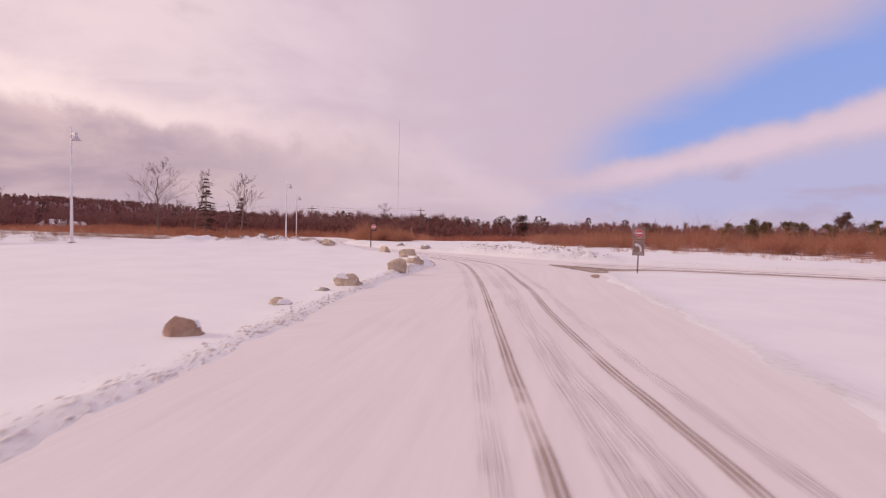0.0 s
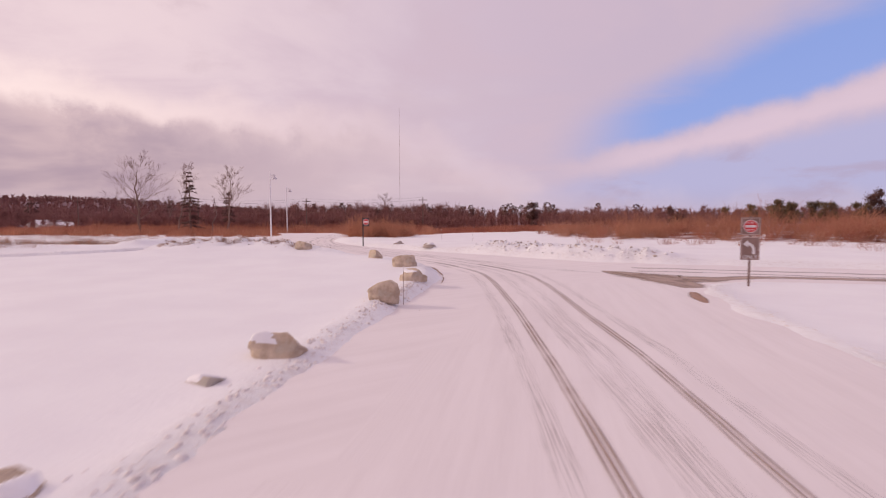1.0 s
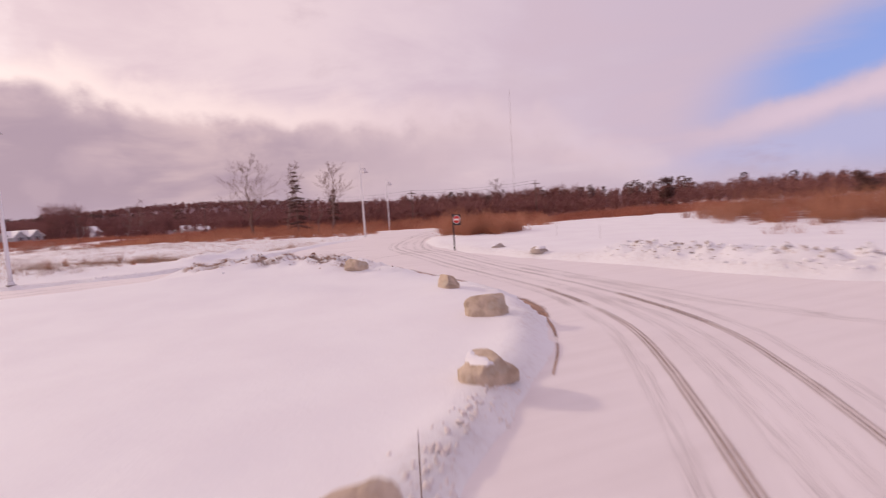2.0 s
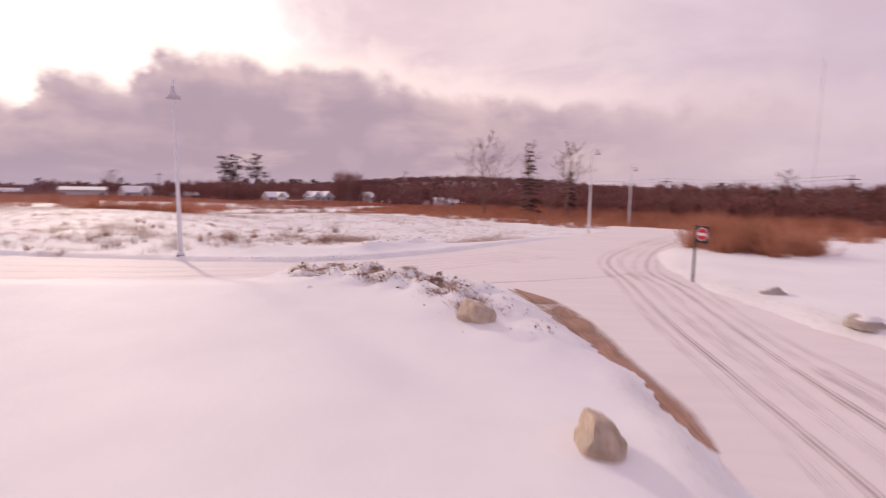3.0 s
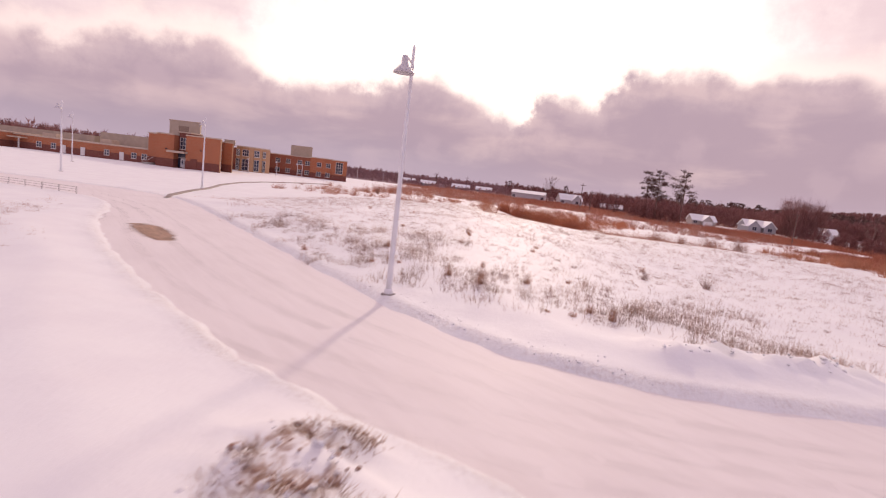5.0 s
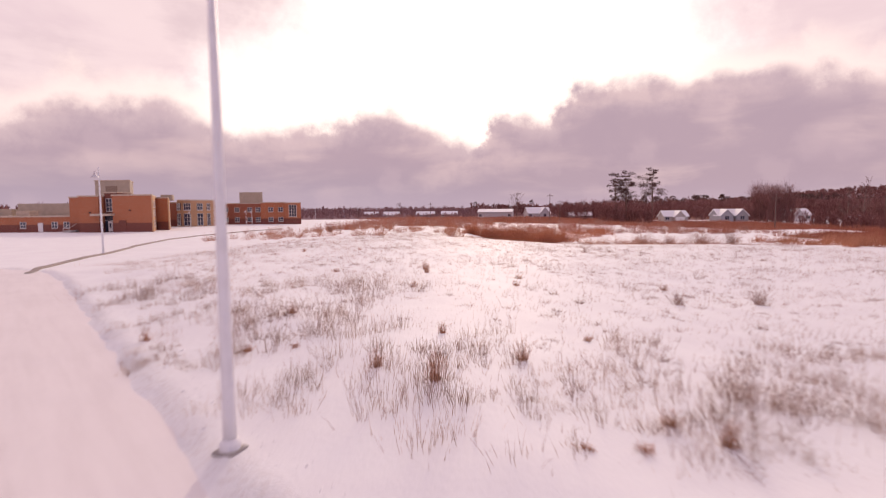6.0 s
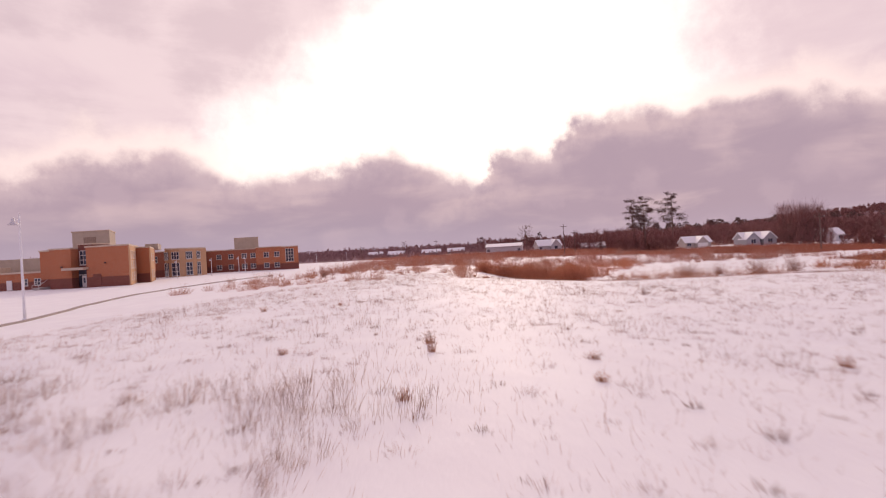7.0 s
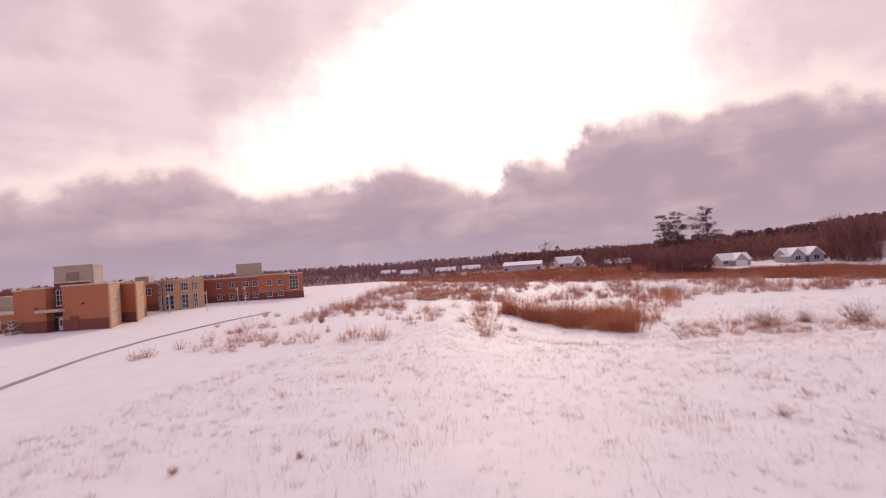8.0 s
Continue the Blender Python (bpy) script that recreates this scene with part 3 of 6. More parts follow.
def land(X, Y, d):
    """Height of the snow away from the road."""
    z = 0.02 + 0.019 * np.clip(Y - 19, 0, 23) * (1 - ramp(X, 7, 11) * (1 - ramp(Y, 38, 44)))
    # the field west of the road: a low rise that falls away northwards and into a pond
    west = ramp(-X, 30, 42)
    field = 0.75 + 0.5 * np.exp(-(((X + 86) / 26) ** 2 + ((Y - 37) / 17) ** 2)) - (1.4 - 0.55 * ramp(-X, 55, 85)) * ramp(Y, 44, 66)
    field = field - 0.7 * ramp(-Y, -26, -6)
    z = z * (1 - west) + field * west
    bowl = ramp(-X, 100, 119) * ramp(Y, 38, 54) * (1 - ramp(-X, 176, 215)) * (1 - ramp(Y, 118, 150))
    z = z * (1 - bowl) - 1.5 * bowl
    far_west = ramp(-X, 150, 215)
    z = z * (1 - far_west * (1 - bowl)) + 0.1 * far_west * (1 - bowl)
    north = ramp(Y, 75, 110) * ramp(-X, -30, 45)
    z = z * (1 - north) - 1.0 * north * (1 - bowl) + z * north * bowl
    # a shallow valley with houses in the north-west
    vale = ramp(-X, 110, 175) * ramp(Y, 135, 185) * (1 - ramp(-X, 236, 262)) * (1 - ramp(Y, 300, 400))
    z = z - 1.8 * vale
    # the island swells towards its western end
    z = z + 0.42 * np.exp(-(line_distance(X, Y, CREST) / 7.0) ** 2)
    # wooded hill far to the north-west
    z = z + 34 * ramp(-X, 330, 900) * ramp(Y + 0.35 * X, -60, 520) * (1 - ramp(Y, 1400, 2600)) * (1 - ramp(-X, 1500, 3000))
    z = z + 0.028 * waves(X, Y, 9.0, 1) + 0.10 * waves(X, Y, 34.0, 2, 2) * ramp(np.abs(d), 2, 12)
    return z


def ground_height(X, Y):
    X, Y = np.asarray(X, float), np.asarray(Y, float)
    d = road_distance(X, Y) + 0.20 * waves(X, Y, 4.5, 31, 3)
    lumps = waves(X, Y, 2.6, 3, 4)
    rise = ramp(d, 0.0, 0.9)
    z = -0.10 + (np.minimum(land(X, Y, d), 0.15 - 0.09 * ramp(-X, 28, 34) + 0.12 * np.maximum(d, 0)) + 0.10) * rise
    bank = 0.10 * np.exp(-((d - 0.95) / 0.55) ** 2) * (1 + 1.1 * lumps) * (1 - 0.75 * ramp(Y, 40, 46) * ramp(X, -20, -8) * (1 - ramp(Y, 50, 52)))
    bank = bank * (1 - 0.72 * ramp(X, 6, 8.5)) * (1 + 0.25 * waves(X, Y, 1.1, 15, 3))
    bank = bank * (1 - 0.45 * ramp(-X - 0.6 * (60 - Y), 8, 14))
    bank = bank * (1 - 0.5 * ramp(X, -4, -3) * (1 - ramp(Y, 30, 36)))
    z = z + np.where(d > 0, bank, 0)
    for line, tall, wide in ((HEAP, 0.46, 1.5), (RIM, 0.30, 1.1), (PILE, 0.40, 1.6), (SIDE_HEAP, 0.42, 1.2)):
        h = line_distance(X, Y, line)
        z = z + tall * np.exp(-(h / wide) ** 2) * (1 + 0.75 * waves(X, Y, 1.5, 4, 3)) * ramp(d, -0.2, 0.6)
    return z


def height(x, y):
    return float(ground_height(np.array([x]), np.array([y]))[0])


def belt_edge(Y):
    """Near edge of the low brush beyond the pond, as x along y."""
    return np.interp(Y, (-60, -5, 26, 64, 91, 115, 130, 160), (-420, -300, -262, -210, -202, -188, -168, -155))


def undergrowth(X, Y):
    """How thickly brush and dead leaves cover the snow: 1 in woods and thickets, 0 on open snow. The 1 of the far woods
    also picks the haze-tinted floor.
    """
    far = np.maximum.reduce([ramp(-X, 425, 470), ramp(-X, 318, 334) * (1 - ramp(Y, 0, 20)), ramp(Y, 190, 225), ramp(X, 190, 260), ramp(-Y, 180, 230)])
    belt = ramp(belt_edge(Y) - X, -2, 10) * ramp(Y, -40, -5)
    yard = ramp(-X, 226, 236) * ramp(Y, 122, 130) * (1 - ramp(Y, 215, 225)) * (1 - ramp(-X, 280, 300))
    north = ramp(Y - 112, -4, 8) * (1 - ramp(X, 2, 14)) * ramp(X, -165, -145)
    east = ramp(Y - (79 - 0.52 * X), -3, 5) * ramp(X, 0, 10)
    plain = ramp(Y - (60 - 0.14 * X), -3, 5) * ramp(X, 55, 70)
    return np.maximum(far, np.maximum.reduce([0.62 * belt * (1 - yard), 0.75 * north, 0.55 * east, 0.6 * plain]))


def spaced(lo, hi, stride, far):
    inner = list(np.arange(lo, hi + 1e-6, stride))
    out, s, v = [], stride, hi
    while v < far:
        s *= 1.085
        v += s
        out.append(v)
    left, s, v = [], stride, lo
    while v > -far:
        s *= 1.085
        v -= s
        left.append(v)
    return np.array(left[::-1] + inner + out)


def grid_mesh(name, xs, ys, z, mat):
    nx, ny = len(xs), len(ys)
    X, Y = np.meshgrid(xs, ys)
    i = np.arange(ny - 1)[:, None] * nx + np.arange(nx - 1)[None]
    quad = np.stack([i, i + 1, i + nx + 1, i + nx], -1).reshape(-1, 4)
    me = from_arrays(name, np.stack([X.ravel(), Y.ravel(), z.ravel()], 1), quad, mat)
    me.polygons.foreach_set("use_smooth", [True] * len(me.polygons))
    return me


def build_ground():
    xs, ys = spaced(-94, 14, 0.42, 4600), spaced(0, 62, 0.42, 4600)
    X, Y = np.meshgrid(xs, ys)
    z = ground_height(X.ravel(), Y.ravel())
    me = grid_mesh("ground", xs, ys, z, SNOW)
    d = road_distance(X.ravel(), Y.ravel())
    soil = 0.80 * np.exp(-(line_distance(X.ravel(), Y.ravel(), HEAP) / 1.25) ** 2)
    soil = np.maximum(soil, 0.45 * np.exp(-(line_distance(X.ravel(), Y.ravel(), RIM) / 1.0) ** 2))
    soil = np.maximum(soil, 0.62 * np.exp(-(line_distance(X.ravel(), Y.ravel(), PILE) / 1.4) ** 2))
    soil = np.maximum(soil, 0.40 * np.exp(-((d - 0.7) / 0.6) ** 2) * (0.6 + 0.6 * waves(X.ravel(), Y.ravel(), 7.0, 8, 2)))
    me.attributes.new("dirt", "FLOAT", "POINT").data.foreach_set("value", soil.astype(np.float32))
    crumb = np.exp(-((d - 0.75) / 0.45) ** 2) * np.clip(0.75 + 0.5 * waves(X.ravel(), Y.ravel(), 6.0, 18, 3), 0, 1) * (1 - ramp(Y.ravel(), 60, 80))
    me.attributes.new("crumb", "FLOAT", "POINT").data.foreach_set("value", crumb.astype(np.float32))
    me.attributes.new("litter_haze", "FLOAT", "POINT").data.foreach_set("value", undergrowth(X.ravel(), Y.ravel()).astype(np.float32))
    tagged(new("ground", me), "smooth snow-covered ground with ploughed banks", "ground", kind="structure")


def build_road():
    """Packed snow on the ploughed lanes, cut to their edges."""
    xs, ys = np.arange(-75, 30, 0.6), np.arange(-12, 130, 0.6)
    xs, ys = np.concatenate([xs, np.arange(31, 152, 4.0)]), np.concatenate([np.arange(-70, -12, 3.0), ys, np.arange(130, 172, 2.0)])
    nx, ny = len(xs), len(ys)
    X, Y = np.meshgrid(xs, ys)
    d = road_distance(X.ravel(), Y.ravel())
    i = (np.arange(ny - 1)[:, None] * nx + np.arange(nx - 1)[None]).ravel()
    quad = np.stack([i, i + 1, i + nx + 1, i + nx], -1)
    quad = quad[(d[quad] < 0.55).any(1)]
    used = np.unique(quad)
    index = np.full(nx * ny, -1)
    index[used] = np.arange(len(used))
    px, py = X.ravel()[used], Y.ravel()[used]
    pz = 0.02 * waves(px, py, 5.0, 11, 2)
    me = from_arrays("road", np.stack([px, py, pz], 1), index[quad], PACKED)
    me.polygons.foreach_set("use_smooth", [True] * len(me.polygons))
    # lanes run along the entry road, then along the school road
    along = np.zeros((len(px), 3), np.float32)
    entry = (px > -1 + 0.1 * py) & (py < 34)
    along[:, 0] = np.where(entry, px * 2.2, (px - py) * 1.5)
    along[:, 1] = np.where(entry, py * 0.12, (px + py) * 0.10)
    me.attributes.new("along", "FLOAT_VECTOR", "POINT").data.foreach_set("vector", along.ravel())
    tagged(new("road", me), "snow-packed road with ploughed snow edges", "road", kind="structure")


build_ground()
build_road()


def ribbon(name, line, width, mat, label, lift=0.012, category="tyre track", n=8):
    """A strip of wear lying on the road, with its length and breadth as an attribute."""
    pts = smooth_line(line, n)
    b, along, run = Build(), [], 0.0
    for i, p in enumerate(pts):
        a, c = Vector(pts[max(i - 1, 0)]), Vector(pts[min(i + 1, len(pts) - 1)])
        side = Vector((-(c - a).y, (c - a).x)).normalized()
        w = width if not callable(width) else width(i / (len(pts) - 1))
        run += (Vector(p) - a).length if i else 0
        for k in (-1, -0.33, 0.33, 1):
            q = Vector(p) + side * k * w / 2
            b.v.append((q.x, q.y, 0.02 * float(waves(np.array([q.x]), np.array([q.y]), 5.0, 11, 2)[0]) + lift - 0.004 * (1 - abs(k))))
            along += [run, k, 0.0]
        if i:
            o = 4 * i
            b.f += [(o - 4 + k, o + k, o + k + 1, o - 3 + k) for k in range(3)]
    me = b.mesh(name, mat, True)
    me.attributes.new("along", "FLOAT_VECTOR", "POINT").data.foreach_set("vector", along)
    return tagged(new(name, me), label, category, kind="structure")

# ---- wear on the roads ----
W1 = [(6.8, -6), (5.45, 4.9), (5.2, 6.8), (4.8, 9.7), (3.9, 16.6), (3.2, 21.7), (2.3, 27.5), (0.9, 34.7), (-0.6, 38.6), (-3.2, 42.6), (-6.6, 46.4), (-10.3, 50.4), (-15.4, 56.5), (-21.5, 64), (-26, 76), (-30, 92)]
W2 = [(9.0, -6), (7.4, 5.3), (7.08, 7.3), (6.5, 10.6), (5.7, 16.7), (5.25, 21.5), (4.6, 25.7), (3.5, 33), (2.2, 37.6), (-0.4, 41.8), (-4, 46), (-8, 50.6), (-13.2, 57), (-18, 62.6), (-23.5, 75), (-27.5, 91)]
for w in (W1, W2):
    ribbon("tyre_track", w[:10], 0.36, TRACK, "brown tyre track worn through packed snow", 0.014)
    ribbon("tyre_track", w[8:], 0.40, FADED, "faded double tyre track curving through the junction", 0.014)
for shift, wide, line in ((-0.55, 0.5, W1), (0.75, 0.6, W1), (-0.7, 0.55, W2), (0.6, 0.45, W2)):
    ribbon("tyre_track", [(x + shift, y + 0.3 * shift) for x, y in line], wide, FAINT, "faint older tyre track in packed snow", 0.009)
ribbon("tyre_track", [(5.2, 38.8), (1.5, 42.3), (-3, 47), (-8.5, 52.8), (-13.5, 59.3)], 0.5, FAINT, "faint curving tyre track in packed snow", 0.008)
ribbon("tyre_track", [(8, 37.2), (3.2, 39.8), (-1, 44.2), (-6, 49.2)], 0.8, FAINT, "faint curving tyre track in packed snow", 0.007)
for o in (0.0, 1.7):
    ribbon("tyre_track", [(8.5, 40.9 - o), (15, 40.0 - o), (27, 37.9 - o), (60, 31.5 - o), (140, 17.5 - o)], 0.75, TRACK, "dark wheel track along the cross road", 0.014)
ribbon("bare_patch", [(6.6, 38.9), (8.0, 37.4), (9.6, 35.9), (11.2, 36.2), (13.5, 36.9), (17, 37.0), (27, 35.6), (45, 32.2), (90, 24.0)], lambda s: 0.3 + 2.9 * math.sin(math.pi * min(1, s * 2.4)) + 1.2 * min(1, s * 3), ASPHALT_WET, "brown wet bare asphalt at the junction", 0.006, "bare asphalt")
ribbon("bare_patch", [(7.3, 38.6), (8.6, 36.6), (9.2, 34.6), (9.5, 32.7)], lambda s: 0.5 + 2.3 * math.sin(math.pi * (0.05 + 0.85 * s)), ASPHALT_WET, "wet brown asphalt where the entry road meets the junction", 0.011, "bare asphalt")
ribbon("bare_patch", [(8.75, 28.9), (8.85, 30.2), (9.1, 31.6)], lambda s: 0.12 + 0.55 * math.sin(math.pi * (0.05 + 0.85 * s)), BARE, "wet bare asphalt at the road edge", 0.010, "bare asphalt")
STRIP = [(-17.9, 50.9), (-15.4, 49.9), (-12.0, 47.7), (-8.9, 45.0), (-5.7, 42.5)]
ribbon("bare_patch", STRIP, lambda s: 0.25 + 1.15 * min(1, s * 4) * min(1, (1.02 - s) * 9), KERB_WET, "brown wet asphalt along the island kerb", 0.016, "bare asphalt")
ribbon("bare_patch", [(x - 0.25, y - 0.35) for x, y in STRIP], lambda s: 0.3 + 1.75 * min(1, s * 4) * min(1, (1.04 - s) * 6), KERB_SAND, "sandy damp strip along the island kerb", 0.012, "bare asphalt")
ribbon("bare_patch", [(-4.9, 41.5), (-4.0, 40.5), (-2.9, 39.0), (-2.2, 37.5)], lambda s: 0.15 + 0.75 * math.sin(math.pi * (0.1 + 0.8 * s)), BARE, "wet asphalt along the island kerb", 0.016, "bare asphalt")
ribbon("bare_patch", [(-2.5, 38.3), (-1.75, 36.4), (-1.25, 34.4), (-1.0, 32.5)], lambda s: 0.12 * (1 - s) + 0.06, BARE, "thin wet edge of asphalt along the island kerb", 0.016, "bare asphalt")
ribbon("bare_patch", [(-48.4, 20.2), (-46.8, 22.2), (-45.2, 24.0), (-43.4, 25.9)], lambda s: 0.9 + 1.9 * math.sin(math.pi * (s * 0.8 + 0.12)), BARE, "dark bare asphalt patch in the snowy road", 0.012, "bare asphalt")
ribbon("joint", [(-20.4, 46.8), (-20.2, 49.2), (-19.6, 51.4), (-18.6, 54), (-17.6, 57), (-17.2, 61)], lambda s: 0.12 + 0.34 * (1 - s) ** 2, TRACK, "dark joint line across the road mouth", 0.013, "road joint")
for k in range(5):
    ribbon("tyre_track", [(-64 + 1.6 * k, 4), (-57.5 + 1.6 * k, 14.5 - 0.3 * k), (-46 + 1.5 * k, 26.5 - 1.3 * k), (-35 + 1.3 * k, 38.5 - 1.4 * k), (-29 + 1.0 * k, 50 - 0.8 * k), (-28.5 + 1.0 * k, 62)], 0.8, LIGHT_WEAR, "faint tyre track on the packed school road", 0.008)


# ---- stones ----
def stone(name, x, y, w, l, h, turn, seed, mat, label, cap=0.0, sink=0.12):
    """A glacial boulder: a cut and weathered lump, bedded in the snow, some with a cap of snow."""
    rng = random.Random(seed)
    bm = bmesh.new()
    bmesh.ops.create_icosphere(bm, subdivisions=4, radius=1.0)
    planes = []
    for _ in range(11):
        v = Vector((rng.gauss(0, 1), rng.gauss(0, 1), rng.gauss(0.25, 0.8))).normalized()
        planes.append((v, rng.uniform(0.46, 0.80)))
    off = Vector((seed * 3.1, seed * 1.7, 0))
    for v in bm.verts:
        p = v.co.copy()
        for n, d in planes:
            over = p.dot(n) - d
            if over > 0:
                p -= n * over * 0.95
        p *= 1.10 + 0.07 * noise.noise(p * 1.6 + off) + 0.05 * noise.noise(p * 5 + off) + 0.02 * noise.noise(p * 13 + off)
        if p.z < 0.1:
            wide = min(1.35, 1 / max(0.3, math.hypot(p.x, p.y))) if math.hypot(p.x, p.y) > 0.3 else 1.0
            p.x, p.y = p.x * (1 + (wide - 1) * 0.8), p.y * (1 + (wide - 1) * 0.8)
        v.co = Vector((p.x * w / 2 * 1.15, p.y * l / 2 * 1.15, p.z * h * 0.72))
    low = -0.38 * h
    for v in bm.verts:
        v.co.z = max(v.co.z, low)
    me = bpy.data.meshes.new(name)
    bm.to_mesh(me)
    me.materials.append(mat)
    me.polygons.foreach_set("use_smooth", [True] * len(me.polygons))
    ob = tagged(thing(name, label, "rock", (x, y, height(x, y) - low - sink), turn, "boulders"))
    new("stone", me).parent = ob
    if cap:
        top = bmesh.new()
        keep = [v for v in bm.verts]
        top_z = max(v.co.z for v in keep)
        names = {}
        side = Vector((rng.uniform(-1, 1), rng.uniform(-1, 1))).normalized()
        for f in bm.faces:
            c = f.calc_center_median()
            lean = noise.noise(c * 2.2 + off)
            if f.normal.z > 0.5 and c.x * side.x + c.y * side.y + 0.22 * w * lean > (0.5 - cap) * w * 0.8 and c.z > top_z - 0.62 * h:
                for v in f.verts:
                    if v not in names:
                        names[v] = top.verts.new(v.co + v.normal * 0.012)
                top.faces.new([names[v] for v in f.verts])
        if len(top.faces):
            edge = {v for v in top.verts if any(e.is_boundary for e in v.link_edges)}
            for v in top.verts:
                v.co.z += -0.02 if v in edge else 0.025
            cm = bpy.data.meshes.new("snow_cap")
            top.to_mesh(cm)
            cm.materials.append(CAP)
            cm.polygons.foreach_set("use_smooth", [True] * len(cm.polygons))
            o = new("snow_cap", cm)
            o.parent = ob
            tagged(o, "patch of snow lying on the stone")
        top.free()
    bm.free()
    return ob


stone("boulder", -2.35, 10.2, 0.72, 0.6, 0.60, 20, 1, ROCK_BROWN, "brown boulder partly capped with snow", 0.4, 0.24)
stone("boulder", -2.5, 14.8, 0.84, 0.6, 0.42, -10, 14, ROCK, "low brown boulder half buried in snow", 0.4, 0.2)
stone("boulder", -2.25, 20.3, 1.05, 0.8, 0.58, 8, 3, ROCK, "pale brown boulder with snow on one shoulder", 0.4)
stone("boulder", -1.9, 26.6, 0.95, 0.8, 0.70, -15, 4, ROCK, "blocky sandstone boulder beside the road")
stone("boulder", -2.0, 31.35, 1.08, 0.85, 0.62, 12, 5, ROCK, "tan boulder with a patch of snow", 0.4)
stone("boulder", -3.65, 36.4, 1.15, 0.85, 0.72, 25, 16, ROCK, "grey-brown squared boulder on the island snow")
stone("boulder", -6.55, 40.5, 0.90, 0.72, 0.60, -40, 3, ROCK, "small squared tan boulder on the island snow")
stone("boulder", -12.75, 43.7, 1.05, 0.72, 0.74, 40, 8, ROCK, "tan leaning boulder near the soil heap")
stone("boulder", -9.6, 57.4, 0.9, 0.7, 0.42, 15, 9, ROCK_GREY, "small boulder behind the snow bank", 0.5)
stone("boulder", -5.9, 54.0, 1.15, 0.75, 0.38, -20, 10, ROCK_GREY, "low snow-covered boulder behind the bank", 0.75)
stone("boulder", -2.75, 18.5, 0.85, 0.5, 0.24, 5, 11, ROCK_GREY, "flat boulder almost buried in snow", 0.7, 0.13)


def clods(name, line, count, spread, size, mat, label, seed, stray=0.25):
    """Frozen lumps scattered over a ploughed-up heap."""
    rng = np.random.default_rng(seed)
    s = np.array(smooth_line(line, 12))
    pile = Pile()
    shape = bmesh.new()
    bmesh.ops.create_icosphere(shape, subdivisions=1, radius=1.0)
    base = np.array([v.co[:] for v in shape.verts])
    tri = np.array([[v.index for v in f.verts] for f in shape.faces])
    shape.free()
    at = s[rng.integers(0, len(s), count)] + rng.normal(size=(count, 2)) * spread
    z = ground_height(at[:, 0], at[:, 1])
    for p, h in zip(at, z):
        r = size * rng.uniform(0.25, 1.0) ** 1.6 + 0.015
        pts = base * (1 + rng.uniform(-0.35, 0.35, (len(base), 1))) * r * rng.uniform(0.6, 1.4, 3) * (1, 1, 0.7)
        pile.add(pts + (p[0], p[1], h - 0.3 * r), tri)
    tagged(new(name, pile.mesh(name, mat)), label, "soil", kind="stuff")


clods("soil_clods", HEAP, 320, 0.55, 0.05, CLOD, "frozen brown soil lumps on a snowy heap", 5)
clods("snow_lumps", HEAP, 340, 0.7, 0.08, CAP, "ploughed snow lumps on the heap", 6)
clods("snow_lumps", RIM, 160, 0.6, 0.045, DUSTY, "crumbled snow on the bank", 27)
clods("soil_clods", RIM, 60, 0.40, 0.03, CLOD, "brown soil crumbs on the bank", 26)
clods("snow_lumps", PILE, 600, 0.8, 0.10, CAP, "ploughed snow lumps beside the road", 7)
clods("dirty_snow_lumps", PILE, 240, 0.7, 0.08, DIRTY, "dirty ploughed snow and sand lumps", 8)
clods("snow_lumps", SIDE_HEAP, 60, 0.5, 0.14, CAP, "snow lumps on a low ploughed heap", 9)
clods("snow_lumps", [(-0.6, 3), (-0.8, 9), (-1.2, 14), (-1.5, 20), (-1.7, 27), (-1.5, 32)], 1300, 0.32, 0.042, DUSTY, "snow lumps along the ploughed bank", 10)
clods("snow_lumps", [(-27.8, 41.8), (-31.9, 36.6), (-36.4, 31.0), (-43.0, 23.9), (-49, 18.6)], 300, 0.38, 0.05, CAP, "snow lumps along the school road bank", 12)
clods("snow_lumps", [(-58, 21.8), (-49, 30.6), (-41, 38.2), (-36.3, 42.4), (-32.9, 46.4), (-31.2, 51)], 260, 0.4, 0.045, CAP, "snow lumps along the field bank", 13)
clods("snow_lumps", [(10.1, 4), (10.0, 17), (9.8, 25), (9.8, 31)], 60, 0.22, 0.03, DUSTY, "snow lumps along the bank", 14)
clods("dirty_snow_lumps", [(-27.6, 41.4), (-31.7, 36.3), (-36.1, 30.8), (-42.8, 23.6), (-48.6, 18.4)], 260, 0.3, 0.045, DUSTY, "dirty crumbs of ploughed snow along the bank", 16)
clods("dirty_snow_lumps", [(-0.9, 26.6), (-0.6, 26.2)], 30, 0.16, 0.11, DIRTY, "dirty snow lumps at the road edge", 15)


